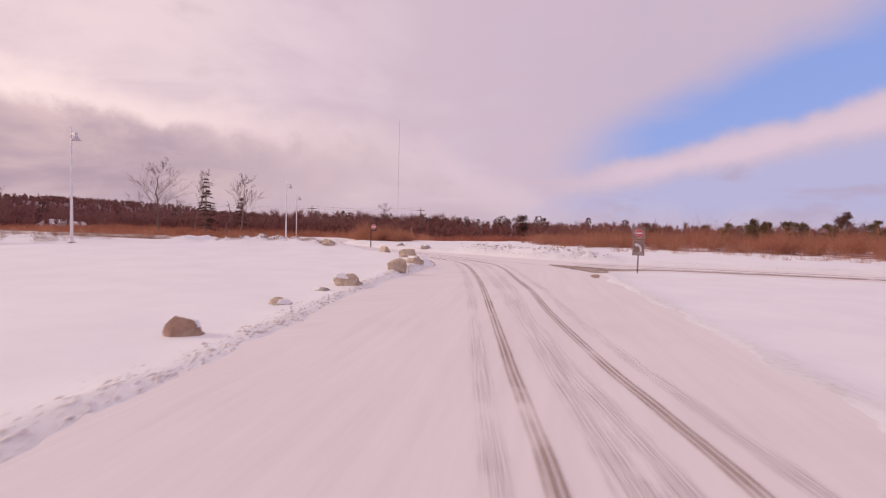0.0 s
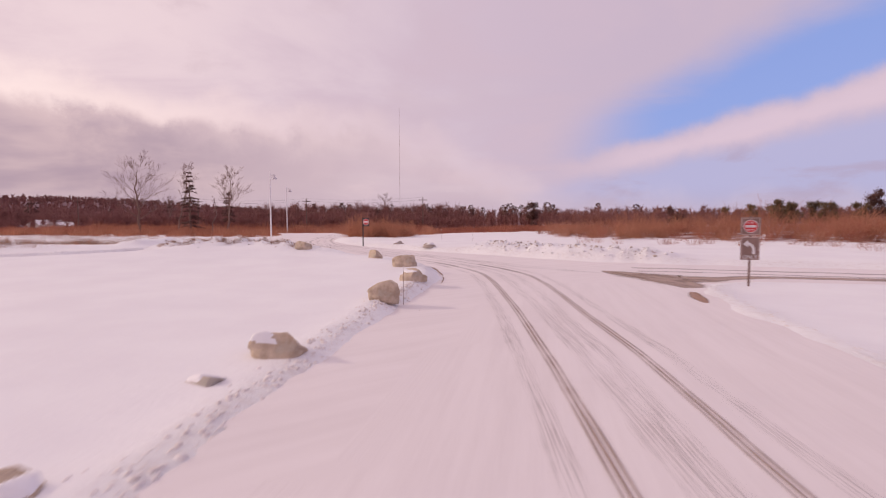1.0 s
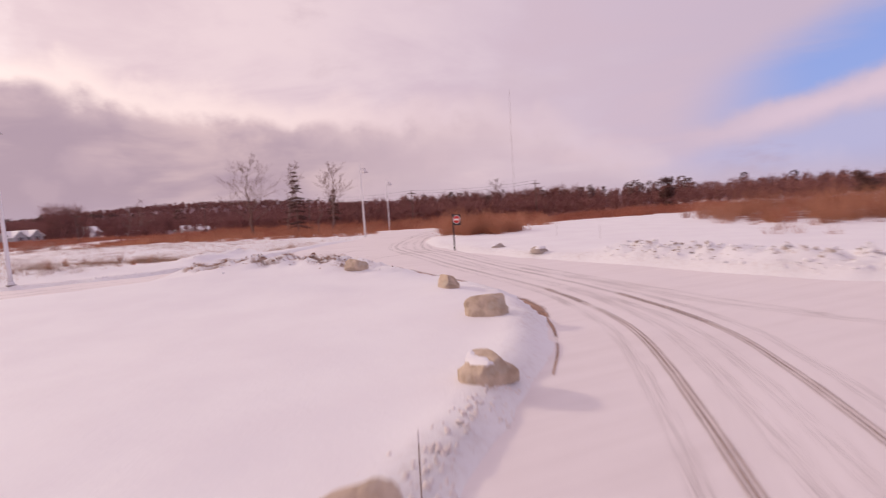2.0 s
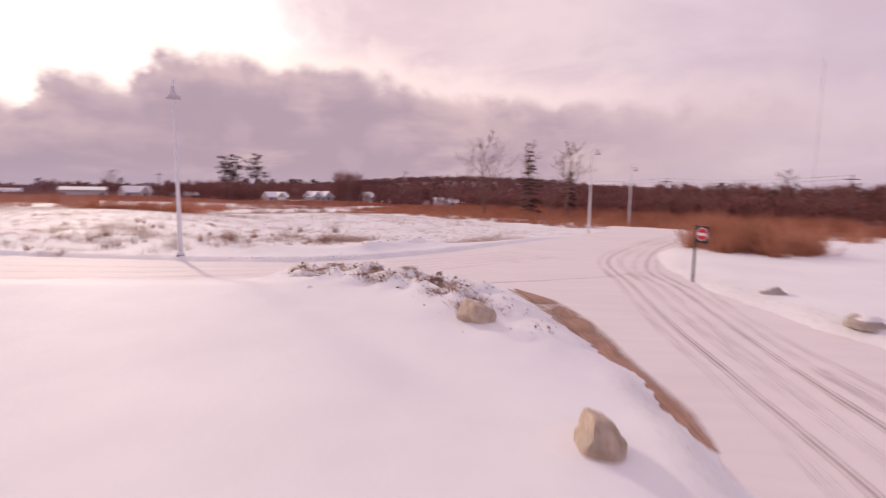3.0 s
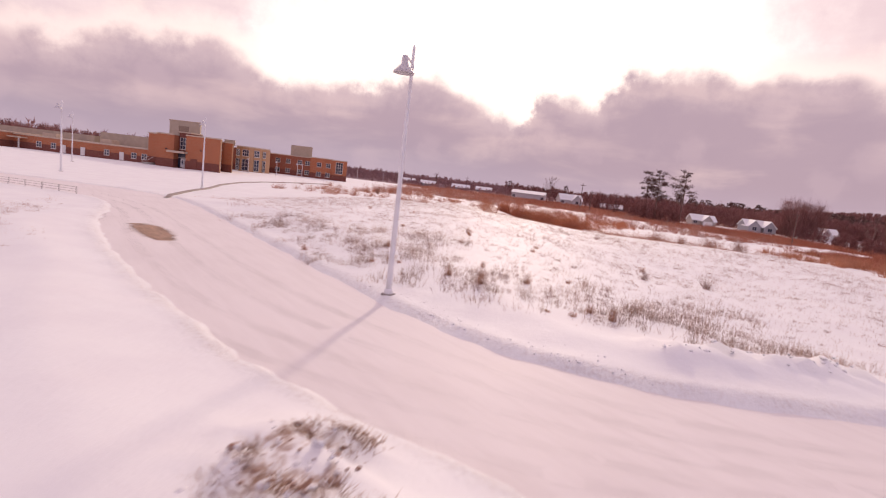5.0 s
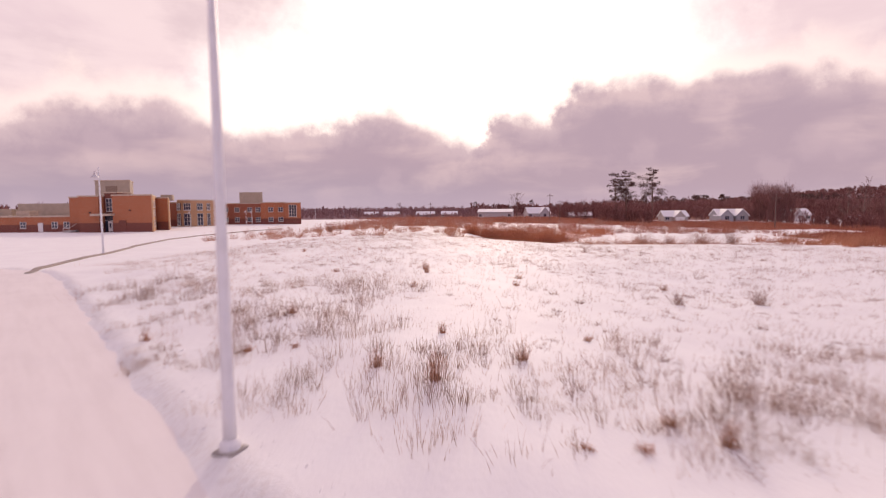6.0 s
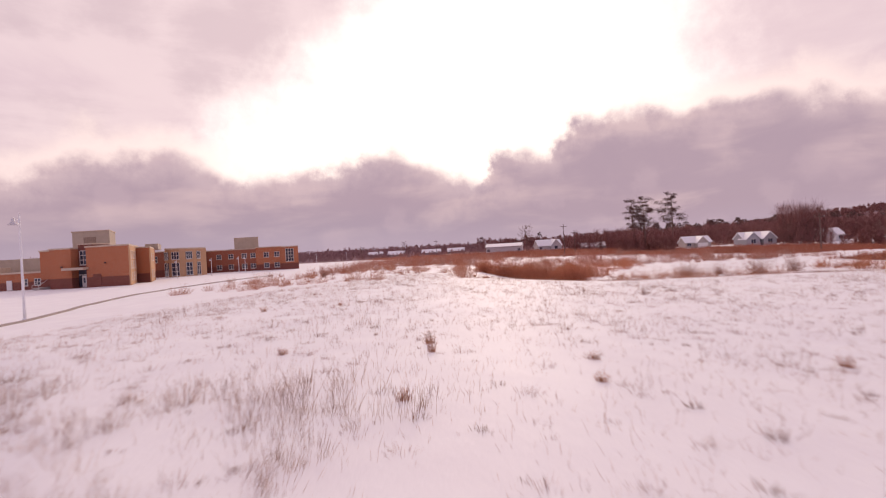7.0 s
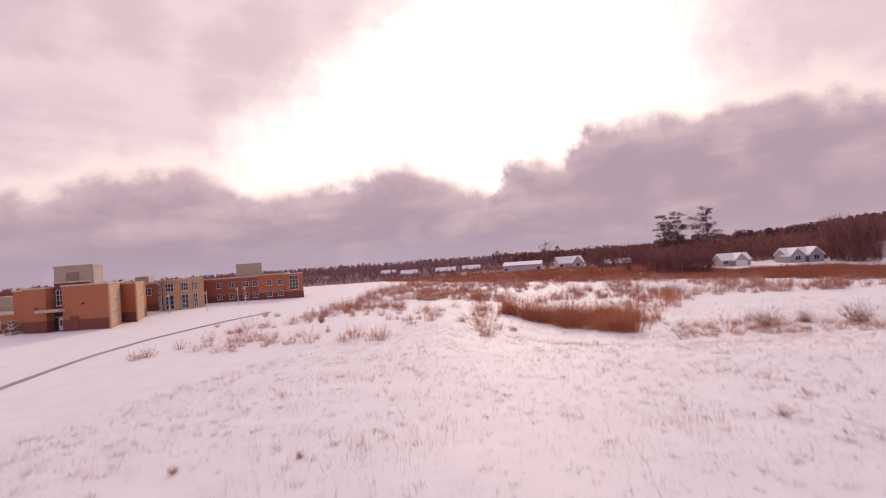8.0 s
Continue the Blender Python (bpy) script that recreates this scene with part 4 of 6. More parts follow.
# ---- lamps, signs and posts ----
def street_lamp():
    lamp = thing("street_lamp", "tall white steel street lamp with a bell shade", "street lamp", (0, 0, 0), 0, "street lamps")
    tall = 10.8
    part("pole", Build().tube([(0, 0, 0.1), (0, 0, 1.2), (0, 0, 5), (0, 0, tall - 0.1), (0, 0, tall)], [0.135, 0.13, 0.105, 0.065, 0.03], 14), WHITE_PAINT, lamp, smooth=True)
    part("base_plate", Build().box(-0.24, 0.24, -0.24, 0.24, 0.0, 0.10, 0.02), CONCRETE, lamp, "concrete footing")
    part("base_cover", Build().lathe([(0.21, 0.1), (0.21, 0.22), (0.15, 0.30), (0.135, 0.31)], 14), WHITE_PAINT, lamp)
    arm = Build().tube([(0, 0, tall - 0.80), (0.34, 0, tall - 0.66), (0.70, 0, tall - 0.60)], [0.045, 0.04, 0.04], 8)
    part("arm", arm, WHITE_PAINT, lamp)
    part("brace", Build().tube([(0, 0, tall - 1.45), (0.5, 0, tall - 0.72)], [0.02, 0.02], 6), WHITE_PAINT, lamp)
    shade = part("shade", Build().lathe([(0.0, -0.58), (0.10, -0.60), (0.135, -0.68), (0.14, -0.92), (0.19, -1.0), (0.34, -1.16), (0.43, -1.26), (0.44, -1.31), (0.42, -1.31), (0.40, -1.26), (0.30, -1.15)], 24, (0.70, 0, tall)), SHADE_GREY, lamp, "bell-shaped grey lamp shade", True)
    part("lens", Build().lathe([(0.0, -1.33), (0.2, -1.31), (0.36, -1.25)], 20, (0.70, 0, tall)), LENS, shade, "frosted lamp lens", True)
    part("collar", Build().lathe([(0.075, -1.0), (0.085, -1.0), (0.085, -0.88), (0.075, -0.88)], 12, (0, 0, tall)), WHITE_PAINT, lamp)
    return lamp


LAMP = street_lamp()
LAMP.matrix_basis = pose(-37.06, 41.2, height(-37.06, 41.2) - 0.05, 0, 0, -15)
for x, y, turn in ((-38.0, 85.5, 10), (-50, 114.5, 10), (-88.3, -0.3, 0), (-86.5, -22.5, 0), (-118, -50, 0)):
    copy_thing(LAMP, pose(x, y, height(x, y) - 0.05, 0, 0, turn))


def short_lamp():
    lamp = thing("path_lamp", "short white lamp post with a bell shade", "street lamp", (0, 0, 0), 0, "path lamps")
    part("pole", Build().tube([(0, 0, 0), (0, 0, 5.6)], [0.10, 0.05], 8), WHITE_PAINT, lamp, smooth=True)
    part("arm", Build().tube([(0, 0, 5.1), (0.4, 0, 5.3)], [0.03, 0.03], 6), WHITE_PAINT, lamp)
    part("shade", Build().lathe([(0, 5.3), (0.1, 5.25), (0.13, 5.0), (0.35, 4.75), (0.36, 4.7)], 14, (0.4, 0, 0)), SHADE_GREY, lamp, "bell-shaped grey shade", True)
    return lamp


S_LAMP = short_lamp()
S_LAMP.matrix_basis = pose(-186, -45, height(-186, -45), 0, 0, -90)
for x, y in ((-190, -36.5), (-204, -34.8), (-208, -34.5), (-300, -40), (-345, -36)):
    copy_thing(S_LAMP, pose(x, y, height(x, y), 0, 0, -90))


def letters(text, size, mat, parent, place, name="lettering"):
    """Built-in font turned into a thin mesh, reading along x and facing -y."""
    cu = bpy.data.curves.new(name, "FONT")
    cu.body, cu.size, cu.extrude, cu.align_x, cu.align_y = text, size, 0.002, "CENTER", "CENTER"
    tmp = new(name, cu)
    me = bpy.data.meshes.new_from_object(tmp)
    bpy.data.objects.remove(tmp)
    me.materials.clear()
    me.materials.append(mat)
    ob = new(name, me)
    ob.parent = parent
    ob.matrix_basis = pose(*place, 90, 0, 0)
    return ob


def disc(x, z, y, r, thick, n=28):
    b = Build()
    ring = [(x + r * math.cos(math.tau * k / n), z + r * math.sin(math.tau * k / n)) for k in range(n)]
    pts = [(a, y, c) for a, c in ring] + [(a, y - thick, c) for a, c in ring]
    return b.add(pts, [tuple(range(n)), tuple(range(2 * n - 1, n - 1, -1))] + [(i, n + i, n + (i + 1) % n, (i + 1) % n) for i in range(n)])


def sign_border(parent, x0, x1, z0, z1):
    """A thin pale line round a panel, set in from its edge."""
    b = Build()
    for a in (x0 + 0.025, x1 - 0.04):
        b.box(a, a + 0.015, -0.034, -0.030, z0 + 0.025, z1 - 0.025)
    for c in (z0 + 0.025, z1 - 0.04):
        b.box(x0 + 0.04, x1 - 0.04, -0.034, -0.030, c, c + 0.015)
    part("border", b, POST_BROWN_PALE, parent, "pale border line")


def no_entry_panel(sign, z, size):
    back = part("sign_panel", Build().box(-size / 2, size / 2, -0.03, -0.02, z - size / 2, z + size / 2, 0.004), SIGN_BACK, sign, "square brown sign panel")
    part("red_disc", disc(0, z, -0.032, size * 0.33, 0.004), RED, back, "red round prohibition disc")
    part("rim", disc(0, z, -0.031, size * 0.36, 0.0035), SIGN_WHITE, back, "white rim round the disc")
    part("white_bar", Build().box(-size * 0.26, size * 0.26, -0.045, -0.037, z - size * 0.065, z + size * 0.065), SIGN_WHITE, back, "white bar")
    sign_border(back, -size / 2, size / 2, z - size / 2, z + size / 2)
    for word, dx in (("DO", -0.16), ("NOT", 0.11)):
        letters(word, size * 0.13, SIGN_WHITE, back, (dx * size, -0.037, z + size * 0.2))
    letters("ENTER", size * 0.13, SIGN_WHITE, back, (0, -0.037, z - size * 0.2))


def junction_sign():
    x, y = 11.8, 33.5
    sign = thing("road_sign", "no-entry sign above a left-turn-only sign on one post", "road sign", (x, y, height(x, y) - 0.54), -6)
    part("post", Build().box(-0.035, 0.035, -0.02, 0.02, 0, 3.05, 0.004), POST_BROWN, sign)
    no_entry_panel(sign, 2.68, 0.66)
    low = part("turn_panel", Build().box(-0.31, 0.31, -0.03, -0.02, 1.45, 2.30, 0.004), SIGN_BACK, sign, "brown left-turn-only panel")
    sign_border(low, -0.31, 0.31, 1.45, 2.30)
    arrow = Build()
    n = 8
    ring = [(0.12 - 0.20 * (1 - math.cos(math.pi / 2 * k / n)), 1.78 + 0.26 * math.sin(math.pi / 2 * k / n)) for k in range(n + 1)]
    ring = [(0.12, 1.66)] + ring
    pts, faces = [], []
    for i, (a, c) in enumerate(ring):
        s = i / n * math.pi / 2
        nx, nz = math.cos(min(s, math.pi / 2)), math.sin(min(s, math.pi / 2))
        pts += [(a - 0.05 * nx, -0.036, c - 0.05 * nz), (a + 0.05 * nx, -0.036, c + 0.05 * nz)]
        if i:
            faces.append((2 * i - 2, 2 * i - 1, 2 * i + 1, 2 * i))
    arrow.add(pts, faces)
    arrow.add([(-0.06, -0.036, 2.17), (-0.06, -0.036, 1.90), (-0.24, -0.036, 2.035)], [(0, 2, 1)])
    part("arrow", arrow, SIGN_WHITE, low, "white curved arrow")
    letters("ONLY", 0.18, SIGN_WHITE, low, (0, -0.032, 1.555))
    sign.matrix_basis = sign.matrix_basis @ Matrix.Scale(1.13, 4)


def far_sign():
    x, y = -13.95, 59.8
    sign = thing("road_sign", "no-entry sign on a black post beyond the junction", "road sign", (x, y, height(x, y) + 0.0), -10)
    part("post", Build().box(-0.05, 0.05, -0.03, 0.03, -0.3, 2.95, 0.006), BLACK, sign)
    part("frame", Build().box(0.0, 0.72, -0.028, -0.018, 2.05, 2.9, 0.01), BLACK, sign, "black backing board")
    part("rim", disc(0.36, 2.5, -0.03, 0.33, 0.004), SIGN_WHITE, sign, "white rim round the disc")
    part("red_disc", disc(0.36, 2.5, -0.034, 0.29, 0.004), RED, sign, "red round prohibition disc")
    part("white_bar", Build().box(0.13, 0.59, -0.048, -0.039, 2.43, 2.57), SIGN_WHITE, sign, "white bar")


junction_sign()
far_sign()


def marker(x, y, tall, lean=0.0):
    m = thing("snow_stake", "thin grey snow stake in the bank", "stake", (x, y, height(x, y) - 0.2), 0, "snow stakes")
    part("rod", Build().tube([(0, 0, 0), (lean, 0, tall)], [0.009, 0.007], 6), POST_BROWN, m)
    part("tip", Build().tube([(lean * 0.9, 0, tall * 0.9), (lean, 0, tall)], [0.0105, 0.0095], 6), SIGN_WHITE, m, "pale reflective tip")


marker(-1.3, 26.9, 1.55, 0.02)
marker(-3.0, 61.5, 1.2)
marker(-7.0, 66.0, 1.3)


def rail_fence():
    f = thing("low_fence", "low grey wire fence in the snow beside the drive", "fence", (-60.0, 4.6, height(-60.0, 4.6) - 0.05), 266)
    span = 18
    for k in range(10):
        part("post", Build().box(k * 2 - 0.025, k * 2 + 0.025, -0.025, 0.025, 0, 0.75, 0.01), FENCE_GREY, f)
    for z in (0.25, 0.48, 0.70):
        part("rail", Build().tube([(0, 0, z), (span, 0, z)], [0.016, 0.016], 6), FENCE_GREY, f)


rail_fence()


# ---- the school ----
def wing(school, plan, top, base=2.3, wall=None, plinth=None):
    """A wing on a free plan (anticlockwise): maroon plinth, orange wall, pale coping."""
    part("plinth", Build().prism(plan, -0.6, base), plinth or BRICK_DARK, school, "maroon brick plinth")
    cx, cy = sum(p[0] for p in plan) / len(plan), sum(p[1] for p in plan) / len(plan)
    inner = [(x + (0.06 if x < cx else -0.06), y + (0.06 if y < cy else -0.06)) for x, y in plan]
    outer = [(x - (0.10 if x < cx else -0.10), y - (0.10 if y < cy else -0.10)) for x, y in plan]
    w = part("wall_block", Build().prism(inner, base, top - 0.35), wall or BRICK, school)
    part("coping", Build().prism(outer, top - 0.35, top), COPING, w, "pale stone coping")
    return w


def face_window(parent, p0, p1, s, z, w, h, cols, rows):
    """A window on the wall face from p0 to p1 (outside on the right hand), centred at the fraction s."""
    x, y = p0[0] + (p1[0] - p0[0]) * s, p0[1] + (p1[1] - p0[1]) * s
    yaw = math.degrees(math.atan2(-(p1[0] - p0[0]), p1[1] - p0[1]))
    g = part("window", Build().box(-0.35, 0.03, -w / 2, w / 2, z, z + h), GLASS, parent, "dark window glass")
    g.matrix_basis = pose(x, y, 0, 0, 0, yaw)
    fr = Build()
    for c in range(cols + 1):
        a = -w / 2 + w * c / cols
        fr.box(-0.05, 0.10, a - 0.06, a + 0.06, z, z + h)
    for q in range(rows + 1):
        fr.box(-0.05, 0.095, -w / 2, w / 2, z + h * q / rows - 0.06, z + h * q / rows + 0.06)
    part("frame", fr, FRAME, g, "pale window frame")
    part("sill", Build().box(-0.05, 0.16, -w / 2 - 0.1, w / 2 + 0.1, z - 0.2, z - 0.06), FRAME, g)


def face_panel(parent, p0, p1, z0, z1, mat, label, name="bay", proud=0.12):
    """A facing laid on a wall face."""
    d = Vector((p1[0] - p0[0], p1[1] - p0[1]))
    yaw = math.degrees(math.atan2(-d.x, d.y))
    b = part(name, Build().box(-0.2, proud, 0, d.length, z0, z1), mat, parent, label)
    b.matrix_basis = pose(p0[0], p0[1], 0, 0, 0, yaw)
    return b


def school_building():
    s = thing("school", "long orange brick school with maroon plinth and tan rooftop boxes", "building", (0, 0, 0.15))
    top = 9.3
    # entrance wing, its north face slanting back
    wing(s, [(-186, -61), (-156.4, -61), (-156.4, -57.3), (-186, -57.3)], top)
    wing(s, [(-186, -57.3), (-155, -57.3), (-155, -51.8), (-186, -51.8)], top + 0.25)
    wing(s, [(-163, -51.8), (-157.2, -51.8), (-157.2, -48.1), (-163, -48.1)], top + 1.2, 4.4, BRICK_DARK)
    a, b = (-155, -37.2), (-167, -44.2)
    wing(s, [(-174, -48.1), (-155, -48.1), a, b], top + 0.4)
    face_panel(s, a, b, 0, top, BRICK_TAN, "tan masonry bay")
    for k in (0.2, 0.5, 0.8):
        for z in (1.2, 4.0, 6.4):
            face_window(s, (a[0] + 0.06, a[1] + 0.1), (b[0] + 0.06, b[1] + 0.1), k, z, 1.9, 1.7, 2, 2)
    a, b = (-168, -40.9), (-180, -48)
    wing(s, [(-186, -51.6), (-168, -46.5), a, b], top)
    face_panel(s, a, b, 0, top - 0.4, BRICK_TAN, "tan masonry bay")
    for k in (0.3, 0.72):
        for z in (1.2, 5.6):
            face_window(s, (a[0] + 0.06, a[1] + 0.1), (b[0] + 0.06, b[1] + 0.1), k, z, 2.2, 1.9, 2, 2)
    # entrance: dark recess, tall window, canopy and doors
    e = part("entrance", Build().box(-157.2, -157.05, -51.7, -48.2, 0, 4.3), GLASS, s, "dark glazed entrance recess")
    face_window(s, (-157.1, -51.8), (-157.1, -48.1), 0.5, 5.4, 2.5, 3.3, 3, 3)
    part("canopy", Build().box(-157.2, -153.4, -53.0, -47.5, 4.15, 4.75, 0.05), COPING, e, "flat pale entrance canopy")
    for y in (-50.2, -48.95):
        d = part("door", Build().box(-157.0, -156.9, y - 0.58, y + 0.58, 0.05, 2.75, 0.02), DOOR_WHITE, e, "white double door leaf")
        part("pane", Build().box(-156.9, -156.87, y - 0.24, y + 0.24, 1.0, 2.2), GLASS, d)
    part("transom", Build().box(-157.0, -156.92, -51.6, -48.3, 2.85, 3.0), FRAME, e)
    part("side_door", Build().box(-155.0, -154.9, -46.4, -44.4, 0, 3.0), BRICK_DARK, s, "maroon service door")
    part("wall_lamp", Build().box(-155.0, -154.7, -54.3, -53.9, 4.9, 5.2, 0.03), BLACK, s, "small dark wall lamp")
    part("wall_lamp", Build().box(-155.0, -154.7, -43.4, -43.0, 5.4, 5.7, 0.03), BLACK, s, "small dark wall lamp")
    stair = part("steps", Build().box(-156.4, -153.6, -60.4, -58.6, -0.2, 0.5, 0.03), CONCRETE, s, "concrete entrance steps")
    for y in (-60.3, -58.7):
        part("handrail", Build().tube([(-153.2, y, 0.1), (-153.2, y, 1.0), (-155.8, y, 2.2)], [0.06] * 3, 6), FRAME, stair, "pale handrail")
    # rooftop boxes
    box = part("rooftop_box", Build().prism([(-184, -70), (-172, -65.5), (-172, -54.8), (-183, -61.4)], top - 0.5, 14.3), METAL_TAN, s, "tan metal rooftop box")
    part("louvre", Build().box(-172.1, -171.9, -62.2, -58.7, top + 0.6, 12.8), LOUVRE, box, "brown louvre panel")
    part("cap", Build().prism([(-184.2, -70.1), (-171.8, -65.7), (-171.8, -54.6), (-183, -61.2)], 14.3, 14.55), COPING, box)
    part("rooftop_box", Build().prism([(-198, -59), (-186, -54.5), (-186, -50.5), (-196, -56)], top - 0.4, 10.6), METAL_TAN, s)
    # set-back link
    w = wing(s, [(-226, -72), (-203, -72), (-203, -58), (-226, -58)], 8.6, wall=BRICK_RED)
    face_window(w, (-203, -72), (-203, -58), 0.62, 4.9, 2.3, 2.0, 2, 2)
    # curved tan bay
    ring = [(-209 + 11 * math.cos(a), -54.0 + 6.1 * math.sin(a)) for a in [radians(-84 + 168 * k / 16) for k in range(17)]]
    ring = [(-226, -67)] + ring + [(-226, -59.5)]
    rot = part("rotunda", Build().prism(ring, -0.5, 8.9), BRICK_TAN, s, "curved tan masonry front")
    part("coping", Build().prism([(x + (0.2 if x > -225 else 0), y) for x, y in ring], 8.9, 9.3), COPING, rot)
    for q, w_ in ((2, 1.5), (6, 2.2), (9, 2.2), (12, 2.0), (14, 1.4)):
        mid, ahead = Vector(ring[q + 1]), Vector(ring[q + 2]) - Vector(ring[q])
        out = Vector((ahead.y, -ahead.x)).normalized() * 0.16
        p, n = mid - ahead / 2 + out, mid + ahead / 2 + out
        for z, h, cols, rows in ((0.4, 4.1, 2, 3), (5.7, 2.3, 3, 2)):
            face_window(rot, p, n, 0.5, z, w_, h, cols, rows)
    # long classroom wing
    w = wing(s, [(-250, -60), (-226, -60), (-226, -38.5), (-250, -38.5)], 8.4, 2.2, BRICK_RED)
    for y in (-53.1, -48.5, -43.3, -39.9):
        for z in (1.0, 4.9):
            face_window(w, (-226, -60), (-226, -38.5), (y + 60) / 21.5, z, 1.9, 1.7, 2, 2)
    w = wing(s, [(-250, -38.5), (-225.2, -38.5), (-225.2, -28.6), (-250, -37)], 8.7, 2.2)
    for y in (-34.4, -30.4):
        for z in (1.0, 4.9):
            face_window(w, (-225.2, -38.5), (-225.2, -28.6), (y + 38.5) / 9.9, z, 1.9, 1.7, 2, 2)
    w = wing(s, [(-238, -28.6), (-224.6, -28.6), (-224.6, -22.0)], 8.5, 2.2)
    face_window(w, (-224.6, -28.6), (-224.6, -22.0), 0.5, 2.9, 3.0, 4.6, 3, 4)
    part("rooftop_box", Build().prism([(-250, -57), (-240, -53.9), (-240, -43.8), (-249, -48)], 8.0, 13.2), METAL_TAN, s, "tan metal rooftop box")
    # low wing to the south
    low = wing(s, [(-190, -108), (-158.4, -108), (-158.4, -61), (-190, -61)], 4.3, 1.9)
    for y in (-63.6, -67, -76, -94, -99):
        face_window(low, (-158.4, -108), (-158.4, -61), (y + 108) / 47, 1.0, 1.6, 1.6, 2, 2)
    for y in (-71, -84, -90.5):
        part("door", Build().box(-158.4, -158.25, y - 0.7, y + 0.7, 0, 2.4), DOOR_WHITE, low, "pale service door")
    porch = part("porch", Build().box(-158.4, -155.5, -107, -103, 3.0, 3.4, 0.03), COPING, low, "pale entrance canopy")
    part("column", Build().box(-155.9, -155.6, -103.4, -103.1, 0, 3.0), FRAME, porch)
    wing(s, [(-185, -150), (-152, -150), (-152, -108), (-185, -108)], 4.6, 1.9)
    part("gymnasium", Build().prism([(-205, -95), (-172, -90), (-172, -64), (-200, -70)], 4.0, 7.9), METAL_TAN, s, "tan gymnasium upper wall")
    part("gymnasium", Build().box(-196, -174, -140, -94, 4.0, 6.4), METAL_TAN, s, "tan upper wall")
    part("roof_unit", Build().box(-168, -165, -84, -80, 4.3, 5.7, 0.05), COPING, s)
    part("roof_unit", Build().box(-168, -165.5, -105, -100, 4.3, 5.5, 0.05), COPING, s)


school_building()


def kerb(line, name="kerb"):
    """A raised strip of kerb seen as a dark line between two snow fields."""
    pts = smooth_line(line, 6)
    b = Build()
    for i, p in enumerate(pts):
        a, c = Vector(pts[max(i - 1, 0)]), Vector(pts[min(i + 1, len(pts) - 1)])
        side = Vector((-(c - a).y, (c - a).x)).normalized()
        z = height(*p)
        for k, u in ((-0.28, -0.2), (-0.28, 0.11), (-0.24, 0.15), (0.24, 0.15), (0.28, 0.11), (0.28, -0.2)):
            b.v.append((p[0] + side.x * k, p[1] + side.y * k, z + u))
        if i:
            o = 6 * i
            b.f += [(o - 6 + k, o + k, o + k + 1, o - 5 + k) for k in range(5)]
    tagged(part(name, b, KERB), "dark wet kerb between field and school drive", "kerb", kind="structure")


kerb([(-68.2, 8.2), (-75, 5.2), (-89, 0.2), (-102, -5.2), (-115, -8.8), (-128, -11.6), (-142, -12.2), (-156, -11.4), (-170, -9.2)])

